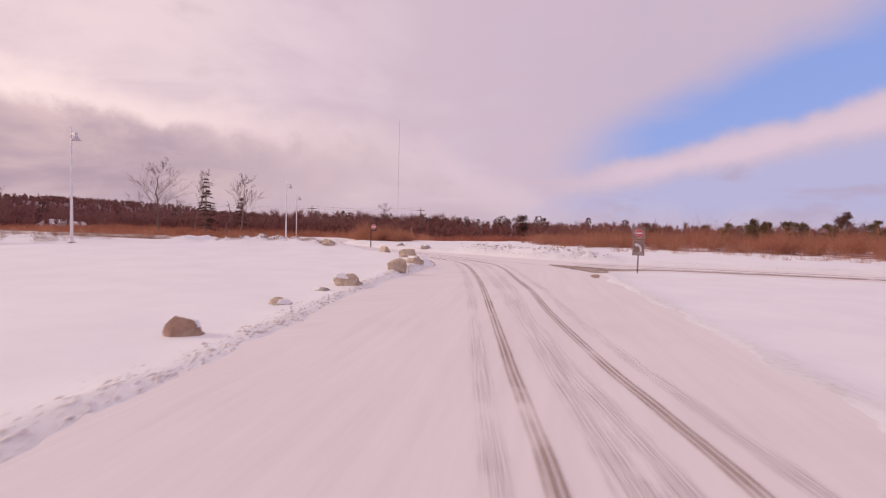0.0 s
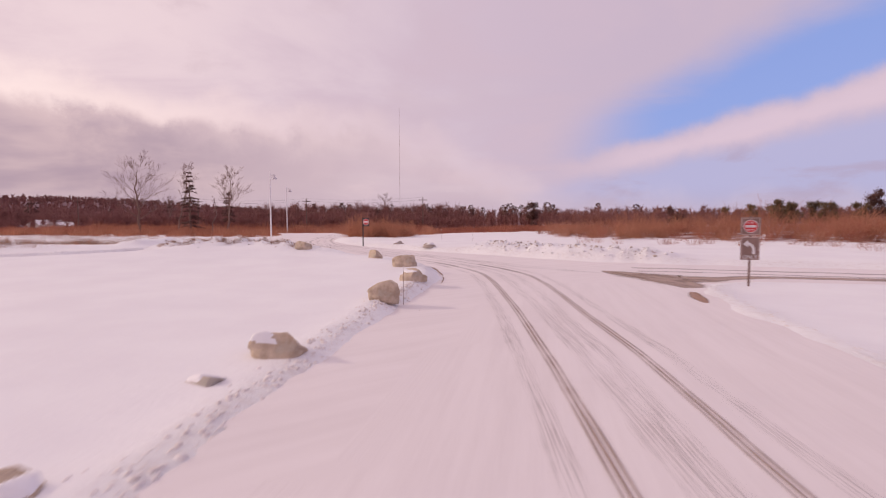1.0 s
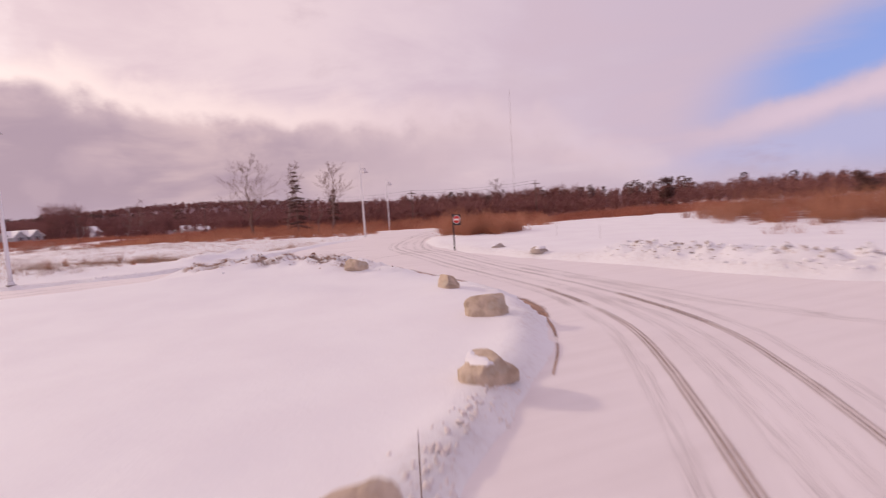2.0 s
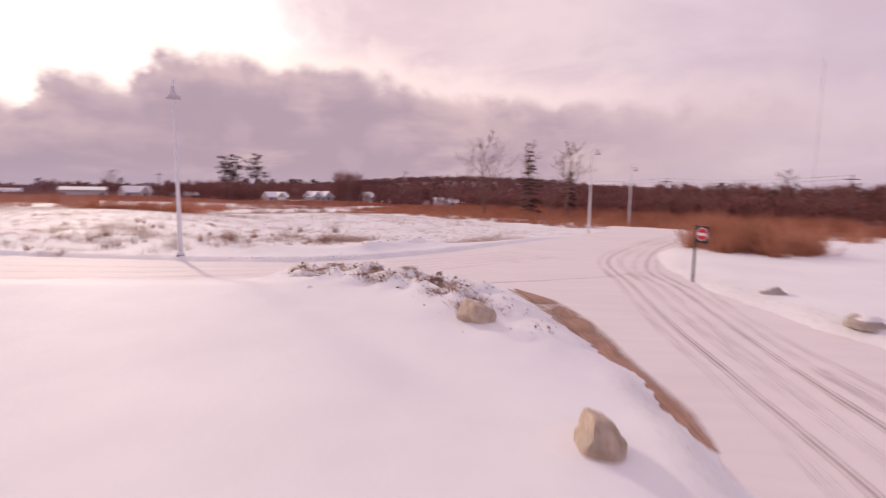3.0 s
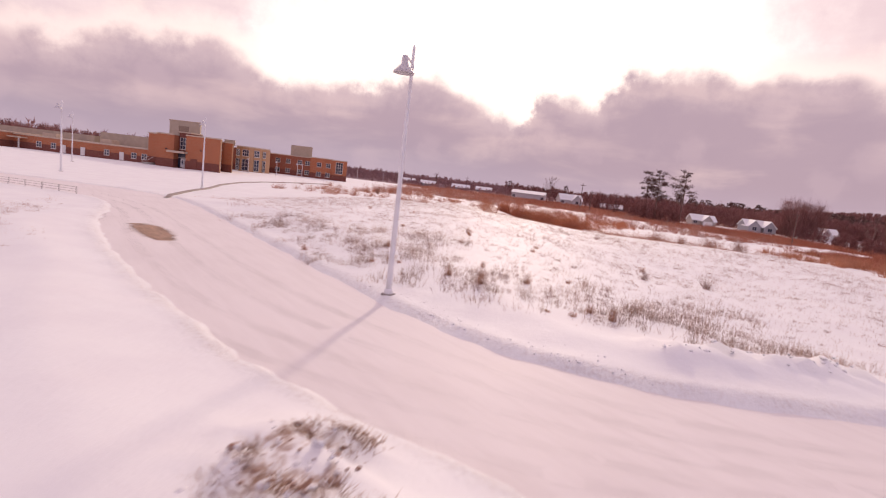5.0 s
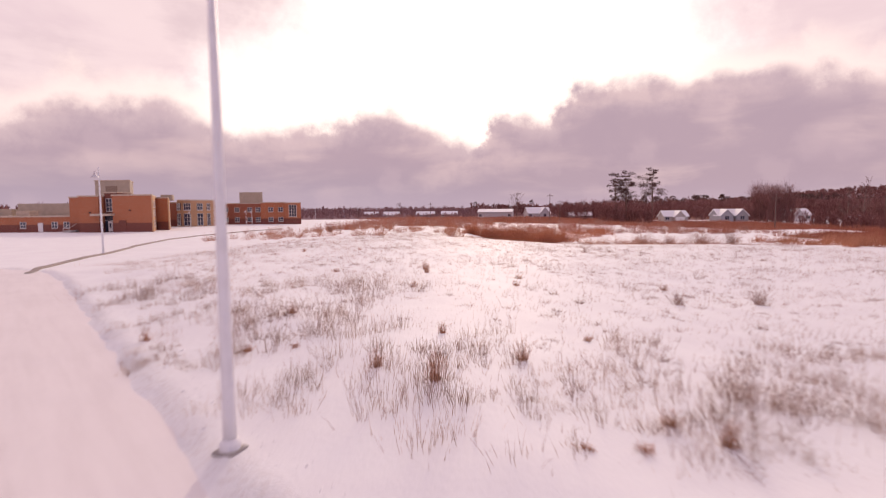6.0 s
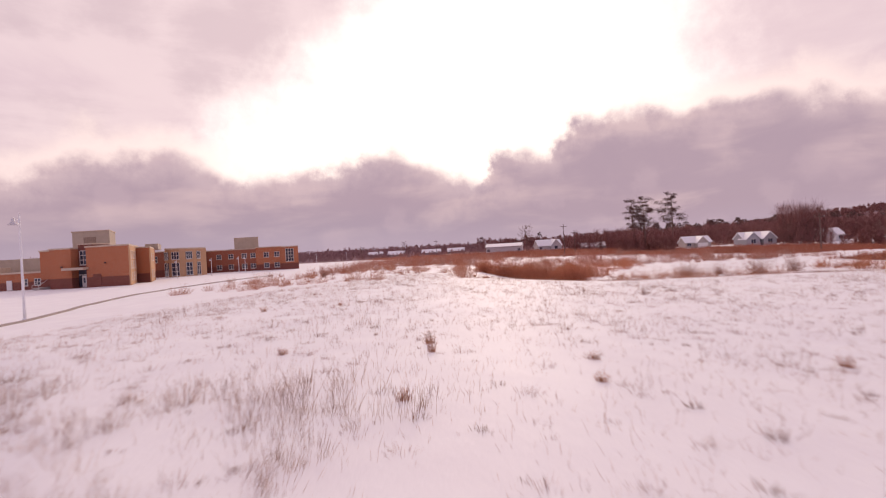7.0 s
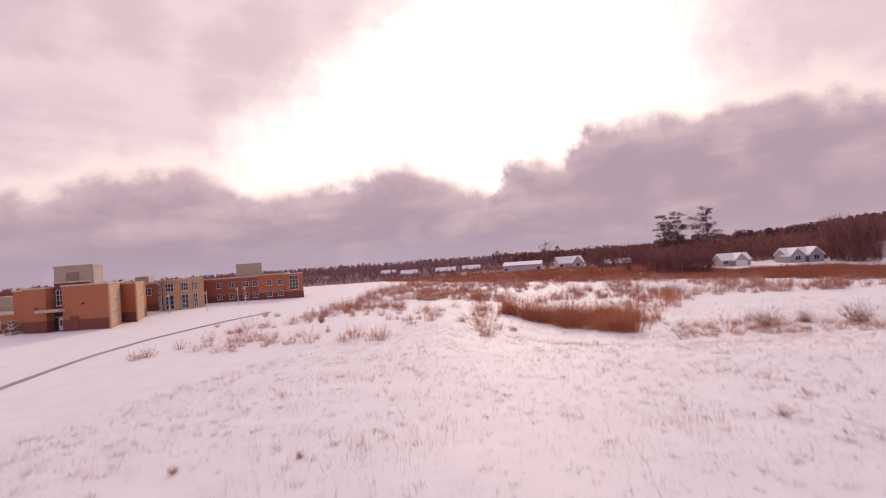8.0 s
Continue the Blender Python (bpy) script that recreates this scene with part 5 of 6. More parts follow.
# ---- houses ----
def house(x, y, turn, long, deep, eave, rise, siding, label, gables=()):
    """A ranch house: gabled main body along its own x, front to -y, with a gabled garage wing."""
    h = thing("house", label, "house", (x, y, height(x, y) - 0.15), turn, "far houses")

    def gable(x0, x1, y0, y1, along):
        if along == "x":
            m = (y0 + y1) / 2
            pts = [(x0, y0, 0), (x0, y1, 0), (x0, y1, eave), (x0, m, eave + rise), (x0, y0, eave)]
            pts += [(x1, b, c) for _, b, c in pts]
        else:
            m = (x0 + x1) / 2
            pts = [(x0, y0, 0), (x1, y0, 0), (x1, y0, eave), (m, y0, eave + rise), (x0, y0, eave)]
            pts += [(a, y1, c) for a, _, c in pts]
        faces = [(4, 3, 2, 1, 0), (5, 6, 7, 8, 9)] + [(i, (i + 1) % 5, 5 + (i + 1) % 5, 5 + i) for i in range(5)]
        return Build().add(pts, faces)

    def roof(x0, x1, y0, y1, along):
        o, t = 0.45, 0.28
        b = Build()
        if along == "x":
            m, half = (y0 + y1) / 2, (y1 - y0) / 2
            for s in (-1, 1):
                lo = (m + s * (half + o), eave - rise * o / half)
                pts = [(a, m, eave + rise + 0.02) for a in (x0 - o, x1 + o)] + [(a, lo[0], lo[1]) for a in (x1 + o, x0 - o)]
                pts += [(a, c, z + t) for a, c, z in pts]
                b.add(pts, [(0, 1, 2, 3), (7, 6, 5, 4)] + [(i, (i + 1) % 4, 4 + (i + 1) % 4, 4 + i) for i in range(4)])
        else:
            m, half = (x0 + x1) / 2, (x1 - x0) / 2
            for s in (-1, 1):
                lo = (m + s * (half + o), eave - rise * o / half)
                pts = [(m, a, eave + rise + 0.02) for a in (y0 - o, y1)] + [(lo[0], a, lo[1]) for a in (y1, y0 - o)]
                pts += [(a, c, z + t) for a, c, z in pts]
                b.add(pts, [(0, 1, 2, 3), (7, 6, 5, 4)] + [(i, (i + 1) % 4, 4 + (i + 1) % 4, 4 + i) for i in range(4)])
        return b

    part("wall", gable(-long / 2, long / 2, 0, deep, "x"), siding, h)
    part("roof", roof(-long / 2, long / 2, 0, deep, "x"), CAP, h, "roof covered with snow")
    for share, door in gables:
        gw = min(7.0, long * 0.42)
        gx = share * long
        part("wing", gable(gx - gw / 2, gx + gw / 2, -2.4, deep / 2, "y"), siding, h)
        part("roof", roof(gx - gw / 2, gx + gw / 2, -2.4, deep / 2, "y"), CAP, h, "gable roof covered with snow")
        if door:
            part("garage_door", Build().box(gx - 2.0, gx + 2.0, -2.46, -2.38, 0, 2.3, 0.02), DOOR_WHITE, h, "pale garage door")
        else:
            win = part("window", Build().box(gx - 0.8, gx + 0.8, -2.46, -2.38, 0.9, 2.6), GLASS, h)
            part("frame", Build().box(gx - 0.95, gx + 0.95, -2.50, -2.46, 2.6, 2.75).box(gx - 0.95, gx + 0.95, -2.50, -2.46, 0.75, 0.9).box(gx - 0.06, gx + 0.06, -2.50, -2.46, 0.9, 2.6), FRAME, win)
    for k in range(2 if long > 9 else 1):
        cx = -long / 2 + 1.4 + (long - 2.8) * k
        if any(abs(cx - share * long) < 0.21 * long + 1.0 for share, door in gables):
            continue
        win = part("window", Build().box(cx - 0.75, cx + 0.75, -0.06, 0.02, 1.0, 2.3), GLASS, h)
        part("frame", Build().box(cx - 0.9, cx + 0.9, -0.10, -0.06, 2.3, 2.45).box(cx - 0.9, cx + 0.9, -0.10, -0.06, 0.85, 1.0).box(cx - 0.06, cx + 0.06, -0.10, -0.06, 1.0, 2.3), FRAME, win)
    return h


house(-264, 137.0, 90, 10.5, 8.0, 2.6, 2.3, SIDING_TAN, "tan ranch house with snowy roof and garage", ((0.08, True),))
house(-262, 160.5, 90, 12.0, 8.5, 2.9, 2.5, SIDING, "grey house with snowy gable roof", ((-0.28, False), (0.27, False)))
house(-262, 189.5, 90, 9.6, 8.5, 2.8, 2.5, SIDING_WHITE, "pale house with snowy roof and garage", ((-0.22, True),))
house(-216, 212.0, 80, 12, 8, 2.6, 2.0, SIDING_WHITE, "long pale house with snowy roof")
house(-330, 58.0, 80, 20, 11, 3.6, 1.6, SIDING_WHITE, "long white shed with snowy roof")
house(-345, 86.0, 100, 14, 10, 3.0, 3.4, SIDING_WHITE, "white house with snowy gable roof", ((0.2, False),))
house(-236, 200, 100, 9, 8, 2.6, 1.6, SIDING_WHITE, "low white shed with snowy roof")
house(-194, 200, 100, 10, 8, 2.4, 1.4, SIDING_WHITE, "low white shed with snowy roof")
for x, y, l in ((-400, 10, 13), (-412, 27, 12), (-392, -14, 11), (-455, -42, 12), (-350, 112, 15)):
    house(x, y, 90, l, 9, 1.9, 2.2, SIDING_TAN if l < 13 else SIDING, "far house with snowy roof")


# ---- trees ----
def branches(rng, start, way, length, radius, depth, out, spread=0.55, up=0.25, split=(2, 4), shrink=0.72):
    """Grows a limb in short bent pieces; out collects (points, radii)."""
    pts, rad = [Vector(start)], [radius]
    d = Vector(way).normalized()
    pieces = 4 if depth > 2 else 3
    for k in range(pieces):
        d = (d + Vector((rng.gauss(0, 0.10), rng.gauss(0, 0.10), rng.gauss(0.02, 0.07) + up * 0.06))).normalized()
        pts.append(pts[-1] + d * length / pieces)
        rad.append(radius * (1 - 0.62 * (k + 1) / pieces))
    out.append((pts, rad))
    if depth <= 0:
        return
    for k in range(rng.randint(*split) + (1 if depth <= 2 else 0)):
        s = rng.uniform(0.35, 1.0)
        i = min(int(s * pieces), pieces - 1)
        at = pts[i].lerp(pts[i + 1], s * pieces - i)
        side = Vector((rng.gauss(0, 1), rng.gauss(0, 1), rng.gauss(0, 0.5)))
        side = (side - d * side.dot(d)).normalized()
        w = (d + side * spread * rng.uniform(0.7, 1.5) + Vector((0, 0, up))).normalized()
        branches(rng, at, w, length * shrink * rng.uniform(0.65, 1.05), rad[i] * 0.62, depth - 1, out, spread, up, split, shrink)
    branches(rng, pts[-1], d, length * shrink, rad[-1], depth - 1, out, spread, up, split, shrink)


def bare_tree(x, y, tall, seed, label, bark=None, wide=0.34, limbs=15, thick=0.3, low=0.22, up=0.9, forks=3):
    """A leafless tree: a leader that runs to the top, limbs that leave it in a fan, and twigs on them."""
    rng = random.Random(seed)
    t = thing("bare_tree", label, "tree", (x, y, height(x, y) - 0.2), rng.uniform(0, 360), "bare trees")
    stem, at = [Vector((0, 0, 0))], Vector((0, 0, 0))
    for k in range(9):
        at = at + Vector((rng.gauss(0, 0.02), rng.gauss(0, 0.02), 0.1)) * tall
        stem.append(at.copy())
    grown = []
    for k in range(limbs):
        s = low + (0.94 - low) * (k + rng.random()) / limbs
        i = min(int(s * 10), 8)
        p = stem[i].lerp(stem[i + 1], s * 10 - i)
        turn = k * 2.4 + rng.uniform(-0.5, 0.5)
        long = tall * wide * (1 - s) ** 0.45 * rng.uniform(0.75, 1.2)
        branches(rng, p, (math.cos(turn), math.sin(turn), up * (0.6 + 0.9 * s)), long * 0.50, thick * 0.42 * (1.05 - s), forks, grown, 0.5, 0.20, (1, 2), 0.80)
    a = Build().tube(stem, [thick * (1 - 0.098 * k) ** 1.1 + 0.02 for k in range(10)], 8, False)
    b = Build()
    for pts, rad in grown:
        b.tube(pts, [max(r, 0.011 if forks > 3 else 0.018) for r in rad], 3, False)
    part("trunk", a, bark or BARK, t, smooth=True)
    part("crown", b, bark or BARK, t, "bare twigs and branches")


bare_tree(-90.5, 119, 18.4, 21, "large bare spreading tree at the field edge", None, 0.42, 20, 0.36, 0.16, 0.75, 4)
bare_tree(-81.5, 121, 17.2, 22, "tall slender bare tree", BARK_MID, 0.24, 14, 0.22, 0.35, 1.5, 4)
bare_tree(-68.0, 120, 15.6, 23, "bare pale-barked tree with upright limbs", BARK_MID, 0.36, 16, 0.24, 0.25, 1.1, 4)
bare_tree(-322, 70.5, 13.5, 24, "round bare tree beyond the pond", None, 0.5, 16, 0.3, 0.2, 0.9, 4)
bare_tree(-395, -8, 10, 25, "small bare tree far off", None, 0.45, 12, 0.25)
bare_tree(-360, -30, 8, 26, "small bare tree far off", None, 0.45, 12, 0.25)
bare_tree(122, 186, 11, 27, "bare grey tree among the brush", BARK_PALE, 0.4, 15, 0.2, 0.2)
bare_tree(-236, 197, 19, 28, "bare tree beside the pale house", BARK_MID, 0.3, 16, 0.3, 0.2, 1.3)
bare_tree(-225, 184, 15, 29, "bare tree near the houses", BARK_MID, 0.32, 15, 0.3, 0.2, 1.2)
bare_tree(-72.5, 121, 9.5, 30, "broken bare trunk among the trees", BARK_MID, 0.16, 6, 0.2, 0.5)
bare_tree(-150, 205, 14, 41, "bare tree standing above the woods", BARK_MID, 0.4, 14, 0.25, 0.3)
bare_tree(-62, 230, 14, 42, "bare tree standing above the woods", BARK_MID, 0.4, 14, 0.25, 0.3)


def needle_tree(x, y, tall, seed, label, kind, mat, spread=0.2, clear=0.1):
    """An evergreen: trunk, limbs in uneven tiers, and many small needle tufts."""
    rng = np.random.default_rng(seed)
    t = thing("evergreen_tree", label, "tree", (x, y, height(x, y) - 0.2), 0, "evergreens")
    limbs, tips, ways, size = Build(), [], [], []
    lean = rng.normal(0, 0.02, 2)
    limbs.tube([(lean[0] * z, lean[1] * z, z) for z in np.linspace(0, tall, 6)], list(np.linspace(0.02, 0.002, 6) * tall), 7, False)
    tiers = int(tall * {"spruce": 1.05, "cedar": 0.75, "pine": 0.85}[kind])
    for k in range(tiers):
        s = clear + (1 - clear) * (k + rng.uniform(0, 0.8)) / tiers
        if kind == "spruce":
            reach = tall * spread * (1 - s) ** 0.8 + 0.25
            count, droop = 6, -0.25
        else:
            reach = tall * spread * (0.45 + 0.75 * math.sin(math.pi * min(1, max(0.08, (s - clear) / (1 - clear)) * 0.85 + 0.12))) * rng.uniform(0.35, 1.25)
            count, droop = (rng.integers(2, 5), 0.12) if kind == "cedar" else (rng.integers(1, 5), rng.uniform(-0.1, 0.45))
        for a in rng.uniform(0, math.tau, count):
            r = reach * rng.uniform(0.55, 1.1)
            z0 = s * tall
            p0, p1 = np.array([lean[0] * z0, lean[1] * z0, z0]), np.array([r * math.cos(a), r * math.sin(a), z0 + droop * r])
            limbs.tube([p0, p0 * 0.5 + p1 * 0.5 + (0, 0, 0.05 * r), p1], [0.006 * tall * (1 - s) + 0.03, 0.03, 0.012], 4, False)
            n = {"spruce": int(9 * r + 5), "pine": int(15 * r + 8), "cedar": int(60 * r + 30)}[kind]
            f = rng.uniform({"spruce": 0.15, "pine": 0.55, "cedar": 0.2}[kind], 1.03, n)[:, None]
            c = p0 + (p1 - p0) * f
            c = c + rng.normal(size=(n, 3)) * {"spruce": (0.14, 0.14, 0.07), "pine": (0.42, 0.42, 0.26), "cedar": (0.5, 0.5, 0.55)}[kind] * (0.5 + 0.25 * r)
            tips.append(c)
            ways.append(rng.normal(size=(n, 3)) + (math.cos(a), math.sin(a), 0.3))
    part("trunk", limbs, BARK, t, "trunk and limbs")
    tips, ways = np.concatenate(tips), np.concatenate(ways)
    n = len(tips)
    pts, tri = spikes(tips, ways, rng.uniform(0.25, 0.6, n) * (1.0 if kind == "spruce" else 1.25), rng.uniform(0.05, 0.12, n), rng)
    new("crown", from_arrays("crown", pts, tri, mat)).parent = t
    return t


needle_tree(-78.3, 121, 15.0, 31, "dark spruce among bare trees", "spruce", NEEDLES, 0.22, 0.12)
needle_tree(-72.8, 128, 10.8, 32, "dark conifer among bare trees", "spruce", NEEDLES, 0.24, 0.3)
needle_tree(-247, 105.5, 21.0, 33, "tall white pine with open crown", "pine", NEEDLES, 0.17, 0.45)
needle_tree(-247.5, 110.2, 21.6, 34, "tall white pine with layered crown", "pine", NEEDLES, 0.165, 0.45)
needle_tree(-248, 120.8, 23.2, 35, "tall white pine with layered crown", "pine", NEEDLES, 0.185, 0.44)
needle_tree(-262, 96, 6.5, 36, "small dark conifer beside pines", "spruce", NEEDLES, 0.2, 0.1)
needle_tree(-240, 104, 8, 37, "small dark conifer beside pines", "spruce", NEEDLES, 0.25, 0.05)
needle_tree(116, 203, 11.5, 38, "large dark pine above the brush", "cedar", NEEDLES, 0.27, 0.2)
needle_tree(2.8, 150, 6.5, 39, "dark pine on the far plain", "cedar", NEEDLES, 0.45, 0.05)
needle_tree(36, 140, 5.0, 40, "dark pine on the far plain", "cedar", NEEDLES, 0.4, 0.05)
for i, (x, y, h) in enumerate(((50, 128, 6.4), (54, 126, 7.0), (58.5, 129, 7.2), (62, 124, 6.6), (66, 128, 7.0), (69.5, 124, 6.8), (46, 132, 6.0), (72, 131, 6.4), (48.5, 124, 5.6), (56.5, 131, 7.6), (64, 133, 7.4), (60, 134, 7.4), (78, 127, 7.2), (82, 131, 8.0))):
    needle_tree(4.5 + 1.6 * (x - 4.5), 4 + 1.6 * (y - 4), 1.08 * h, 50 + i, "olive-green cedar behind the brush", "cedar", NEEDLES_GREEN, 0.33, 0.04)


# ---- woods, brush and grass ----
def scatter(rng, n, inside):
    """n random places for which inside(x, y) is true; inside gives also the box."""
    (x0, x1, y0, y1), test = inside
    out = np.zeros((0, 2))
    while len(out) < n:
        p = rng.uniform((x0, y0), (x1, y1), (n * 2, 2))
        out = np.concatenate([out, p[test(p[:, 0], p[:, 1])]])
    return out[:n]


def twig_trees(name, label, places, tall, rng, mat, twigs=26, width=0.05):
    """Leafless trees of a far wood: each a trunk with a fan of limbs and twigs that fill its crown."""
    n = len(places)
    h = rng.uniform(0.55, 1.1, n) * tall
    z = ground_height(places[:, 0], places[:, 1])
    root = np.column_stack([places, z - 0.3])
    pile = Pile()
    pile.add(*spikes(root, np.column_stack([rng.normal(0, 0.04, (n, 2)), np.ones(n)]), h * 0.9, 0.012 * h, rng))
    k = np.repeat(np.arange(n), twigs)
    s = rng.uniform(0.0, 0.8, len(k)) ** 0.8
    base = root[k] + np.column_stack([rng.normal(0, 0.05, (len(k), 2)) * h[k][:, None], s * h[k]])
    way = np.column_stack([rng.normal(0, 0.6, (len(k), 2)), rng.uniform(0.35, 1.2, len(k))])
    pile.add(*blades(base, way, h[k] * rng.uniform(0.15, 0.38, len(k)) * (1.15 - 0.5 * s), width * rng.uniform(0.6, 1.3, len(k)), rng))
    tagged(new(name, pile.mesh(name, mat)), label, "woods", kind="stuff")


def conifer_mass(name, label, places, tall, rng, mat):
    n = len(places)
    h = rng.uniform(0.6, 1.1, n) * tall
    z = ground_height(places[:, 0], places[:, 1])
    k = np.repeat(np.arange(n), 90)
    s = rng.uniform(0.35, 1.0, len(k))
    a = rng.uniform(0, math.tau, len(k))
    r = 0.20 * h[k] * (np.sin(np.pi * np.clip((s - 0.3) / 0.75, 0, 1)) + 0.15) * rng.uniform(0.1, 1, len(k)) ** 0.5 * rng.uniform(0.6, 1.2, n)[k]
    base = np.column_stack([places[k, 0] + r * np.cos(a), places[k, 1] + r * np.sin(a), z[k] + s * h[k]])
    way = np.column_stack([np.cos(a), np.sin(a), rng.normal(0.2, 0.5, len(k))])
    pile = Pile()
    pile.add(*spikes(base, way, rng.uniform(0.05, 0.12, len(k)) * h[k], 0.03 * h[k], rng))
    pile.add(*spikes(np.column_stack([places, z]), np.column_stack([np.zeros((n, 2)), np.ones(n)]), h * 0.9, 0.02 * h, rng))
    tagged(new(name, pile.mesh(name, mat)), label, "woods", kind="stuff")


def stems(name, label, places, tall, per, rng, mat, width=0.012, fan=0.35, radius=0.5, category="brush", twiggy=True):
    """Clumps of thin upright stems."""
    n = len(places)
    size = rng.uniform(0.5, 1.1, n) * tall * (1 + 0.45 * waves(places[:, 0], places[:, 1], 17.0, 21, 2))
    z = ground_height(places[:, 0], places[:, 1])
    k = np.repeat(np.arange(n), per)
    off = rng.normal(0, 1, (len(k), 2))
    base = np.column_stack([places[k] + off * radius * 0.35 * size[k][:, None] / tall, z[k] - 0.08])
    way = np.column_stack([off * fan * 0.6 + rng.normal(0, fan * 0.5, (len(k), 2)), np.ones(len(k))])
    length = size[k] * rng.uniform(0.45, 1.05, len(k))
    pile = Pile()
    pile.add(*spikes(base, way, length, np.full(len(k), width), rng))
    if not twiggy:
        tagged(new(name, pile.mesh(name, mat)), label, category, kind="stuff")
        return
    d = way / np.linalg.norm(way, axis=1, keepdims=True)
    s = rng.uniform(0.3, 0.85, len(k))
    pile.add(*spikes(base + d * (length * s)[:, None], d + rng.normal(0, 0.45, d.shape), length * rng.uniform(0.2, 0.4, len(k)), np.full(len(k), width * 0.7), rng))
    tagged(new(name, pile.mesh(name, mat)), label, category, kind="stuff")


R = np.random.default_rng(77)
ANY = lambda x, y: np.ones(x.shape, bool)  # noqa: E731
# woods along the north and north-west
twig_trees("woods", "leafless red-brown woods along the horizon", scatter(R, 1450, ((-420, -25, 185, 320), lambda x, y: ~((x < -215) & (y < 245)))), 9.8, R, TWIGS, 170, 0.065)
twig_trees("woods", "leafless undergrowth in front of the woods", scatter(R, 1100, ((-205, -30, 150, 200), lambda x, y: ~((x < -180) & (y > 185)) & (np.abs((x - 3) * 0.677 + (y - 10.5) * 0.736) > 11))), 6.0, R, TWIGS, 120, 0.06)
twig_trees("woods", "leafless woods across the northern plain", scatter(R, 950, ((-45, 330, 215, 380), ANY)), 7.6, R, TWIGS, 110, 0.10)
twig_trees("woods", "leafless undergrowth before the northern woods", scatter(R, 420, ((-32, 60, 150, 214), ANY)), 4.6, R, TWIGS, 100, 0.07)
twig_trees("woods", "leafless woods behind the houses", scatter(R, 1600, ((-520, -285, 84, 420), lambda x, y: (y > 84 + 0.22 * (-x - 300)) & ~((x > -330) & (y < 104)))), 12.0, R, TWIGS, 150, 0.10)
twig_trees("woods", "leafless trees between and beside the houses", scatter(R, 190, ((-300, -205, 92, 240), lambda x, y: (np.abs(y - 108) < 9) & (x > -254) & (x < -230) | ((np.abs(y - 174.5) < 4) & (x < -268)) | ((y > 226) & (x < -215)))), 9.0, R, TWIGS, 170, 0.055)
twig_trees("woods", "wooded hillside of leafless trees", scatter(R, 2600, ((-1150, -480, -20, 1000), lambda x, y: y > 40 + 0.05 * (-x - 480))), 13.0, R, TWIGS, 44, 0.6)
twig_trees("woods", "low leafless woods beyond the school", scatter(R, 1500, ((-900, -440, -420, 60), ANY)), 8.5, R, TWIGS_HAZED, 70, 0.22)
twig_trees("woods", "woods along the far western horizon", scatter(R, 700, ((-1700, -900, -900, 60), ANY)), 14.0, R, TWIGS_HAZED, 50, 0.6)
twig_trees("woods", "low thickets beyond the far fields", scatter(R, 1000, ((-470, -325, -200, 90), lambda x, y: ~((x > -350) & (y > 45)))), 3.6, R, TWIGS_HAZED, 60, 0.10)
twig_trees("woods", "leafless woods behind the school", scatter(R, 600, ((-420, -230, -420, -190), ANY)), 12.0, R, TWIGS, 50, 0.3)
twig_trees("woods", "tall leafless poplars between the houses", scatter(R, 36, ((-264, -248, 169, 180), ANY)), 17.0, R, TWIGS, 230, 0.06)
conifer_mass("conifers", "dark conifers among the leafless woods", scatter(R, 34, ((-120, 60, 240, 330), ANY)), 9.0, R, NEEDLES)
conifer_mass("conifers", "dark pines standing above the northern woods", scatter(R, 46, ((-150, 12, 220, 262), ANY)), 9.0, R, NEEDLES)
conifer_mass("conifers", "few dark conifers in the western woods", scatter(R, 14, ((-260, -120, 210, 330), ANY)), 12.0, R, NEEDLES)
conifer_mass("conifers", "row of dark pines along the wooded ridge", scatter(R, 100, ((-520, -420, 160, 330), ANY)), 15.0, R, NEEDLES)
conifer_mass("conifers", "dark conifers on the hillside", scatter(R, 40, ((-900, -500, 40, 420), ANY)), 15.0, R, NEEDLES)

def thicket(name, label, places, tall, per, rng, mat, width, lean=0.42, blur=0.9, category="brush", near=False, twigs=2):
    """Brush: many shrubs run together, each a spray of stems that fork into fine twigs, of very uneven height."""
    form = spikes if near else blades
    n = len(places)
    size = np.clip(rng.uniform(0.45, 1.0, n) * tall * (1 + 0.5 * waves(places[:, 0], places[:, 1], 13.0, 21, 3)), 0.25 * tall, 1.35 * tall)
    z = ground_height(places[:, 0], places[:, 1])
    k = np.repeat(np.arange(n), per)
    away = rng.normal(0, 1, (len(k), 2))
    base = np.column_stack([places[k] + away * blur * 0.4 * (size[k] / tall)[:, None], z[k] - 0.08])
    way = np.column_stack([away * lean * 0.8 + rng.normal(0, lean * 0.5, (len(k), 2)), np.ones(len(k))])
    d = way / np.linalg.norm(way, axis=1, keepdims=True)
    reach = size[k] * rng.uniform(0.4, 1.05, len(k)) * np.exp(-0.12 * (away ** 2).sum(1))
    pile = Pile()
    pile.add(*form(base, way, reach, width * rng.uniform(0.6, 1.3, len(k)), rng))
    for _ in range(twigs):
        s = rng.uniform(0.25, 0.92, len(k))
        pile.add(*blades(base + d * (reach * s)[:, None], d + rng.normal(0, 0.42, d.shape), reach * rng.uniform(0.15, 0.42, len(k)), np.full(len(k), width * 0.8), rng))
    tagged(new(name, pile.mesh(name, mat)), label, category, kind="stuff")


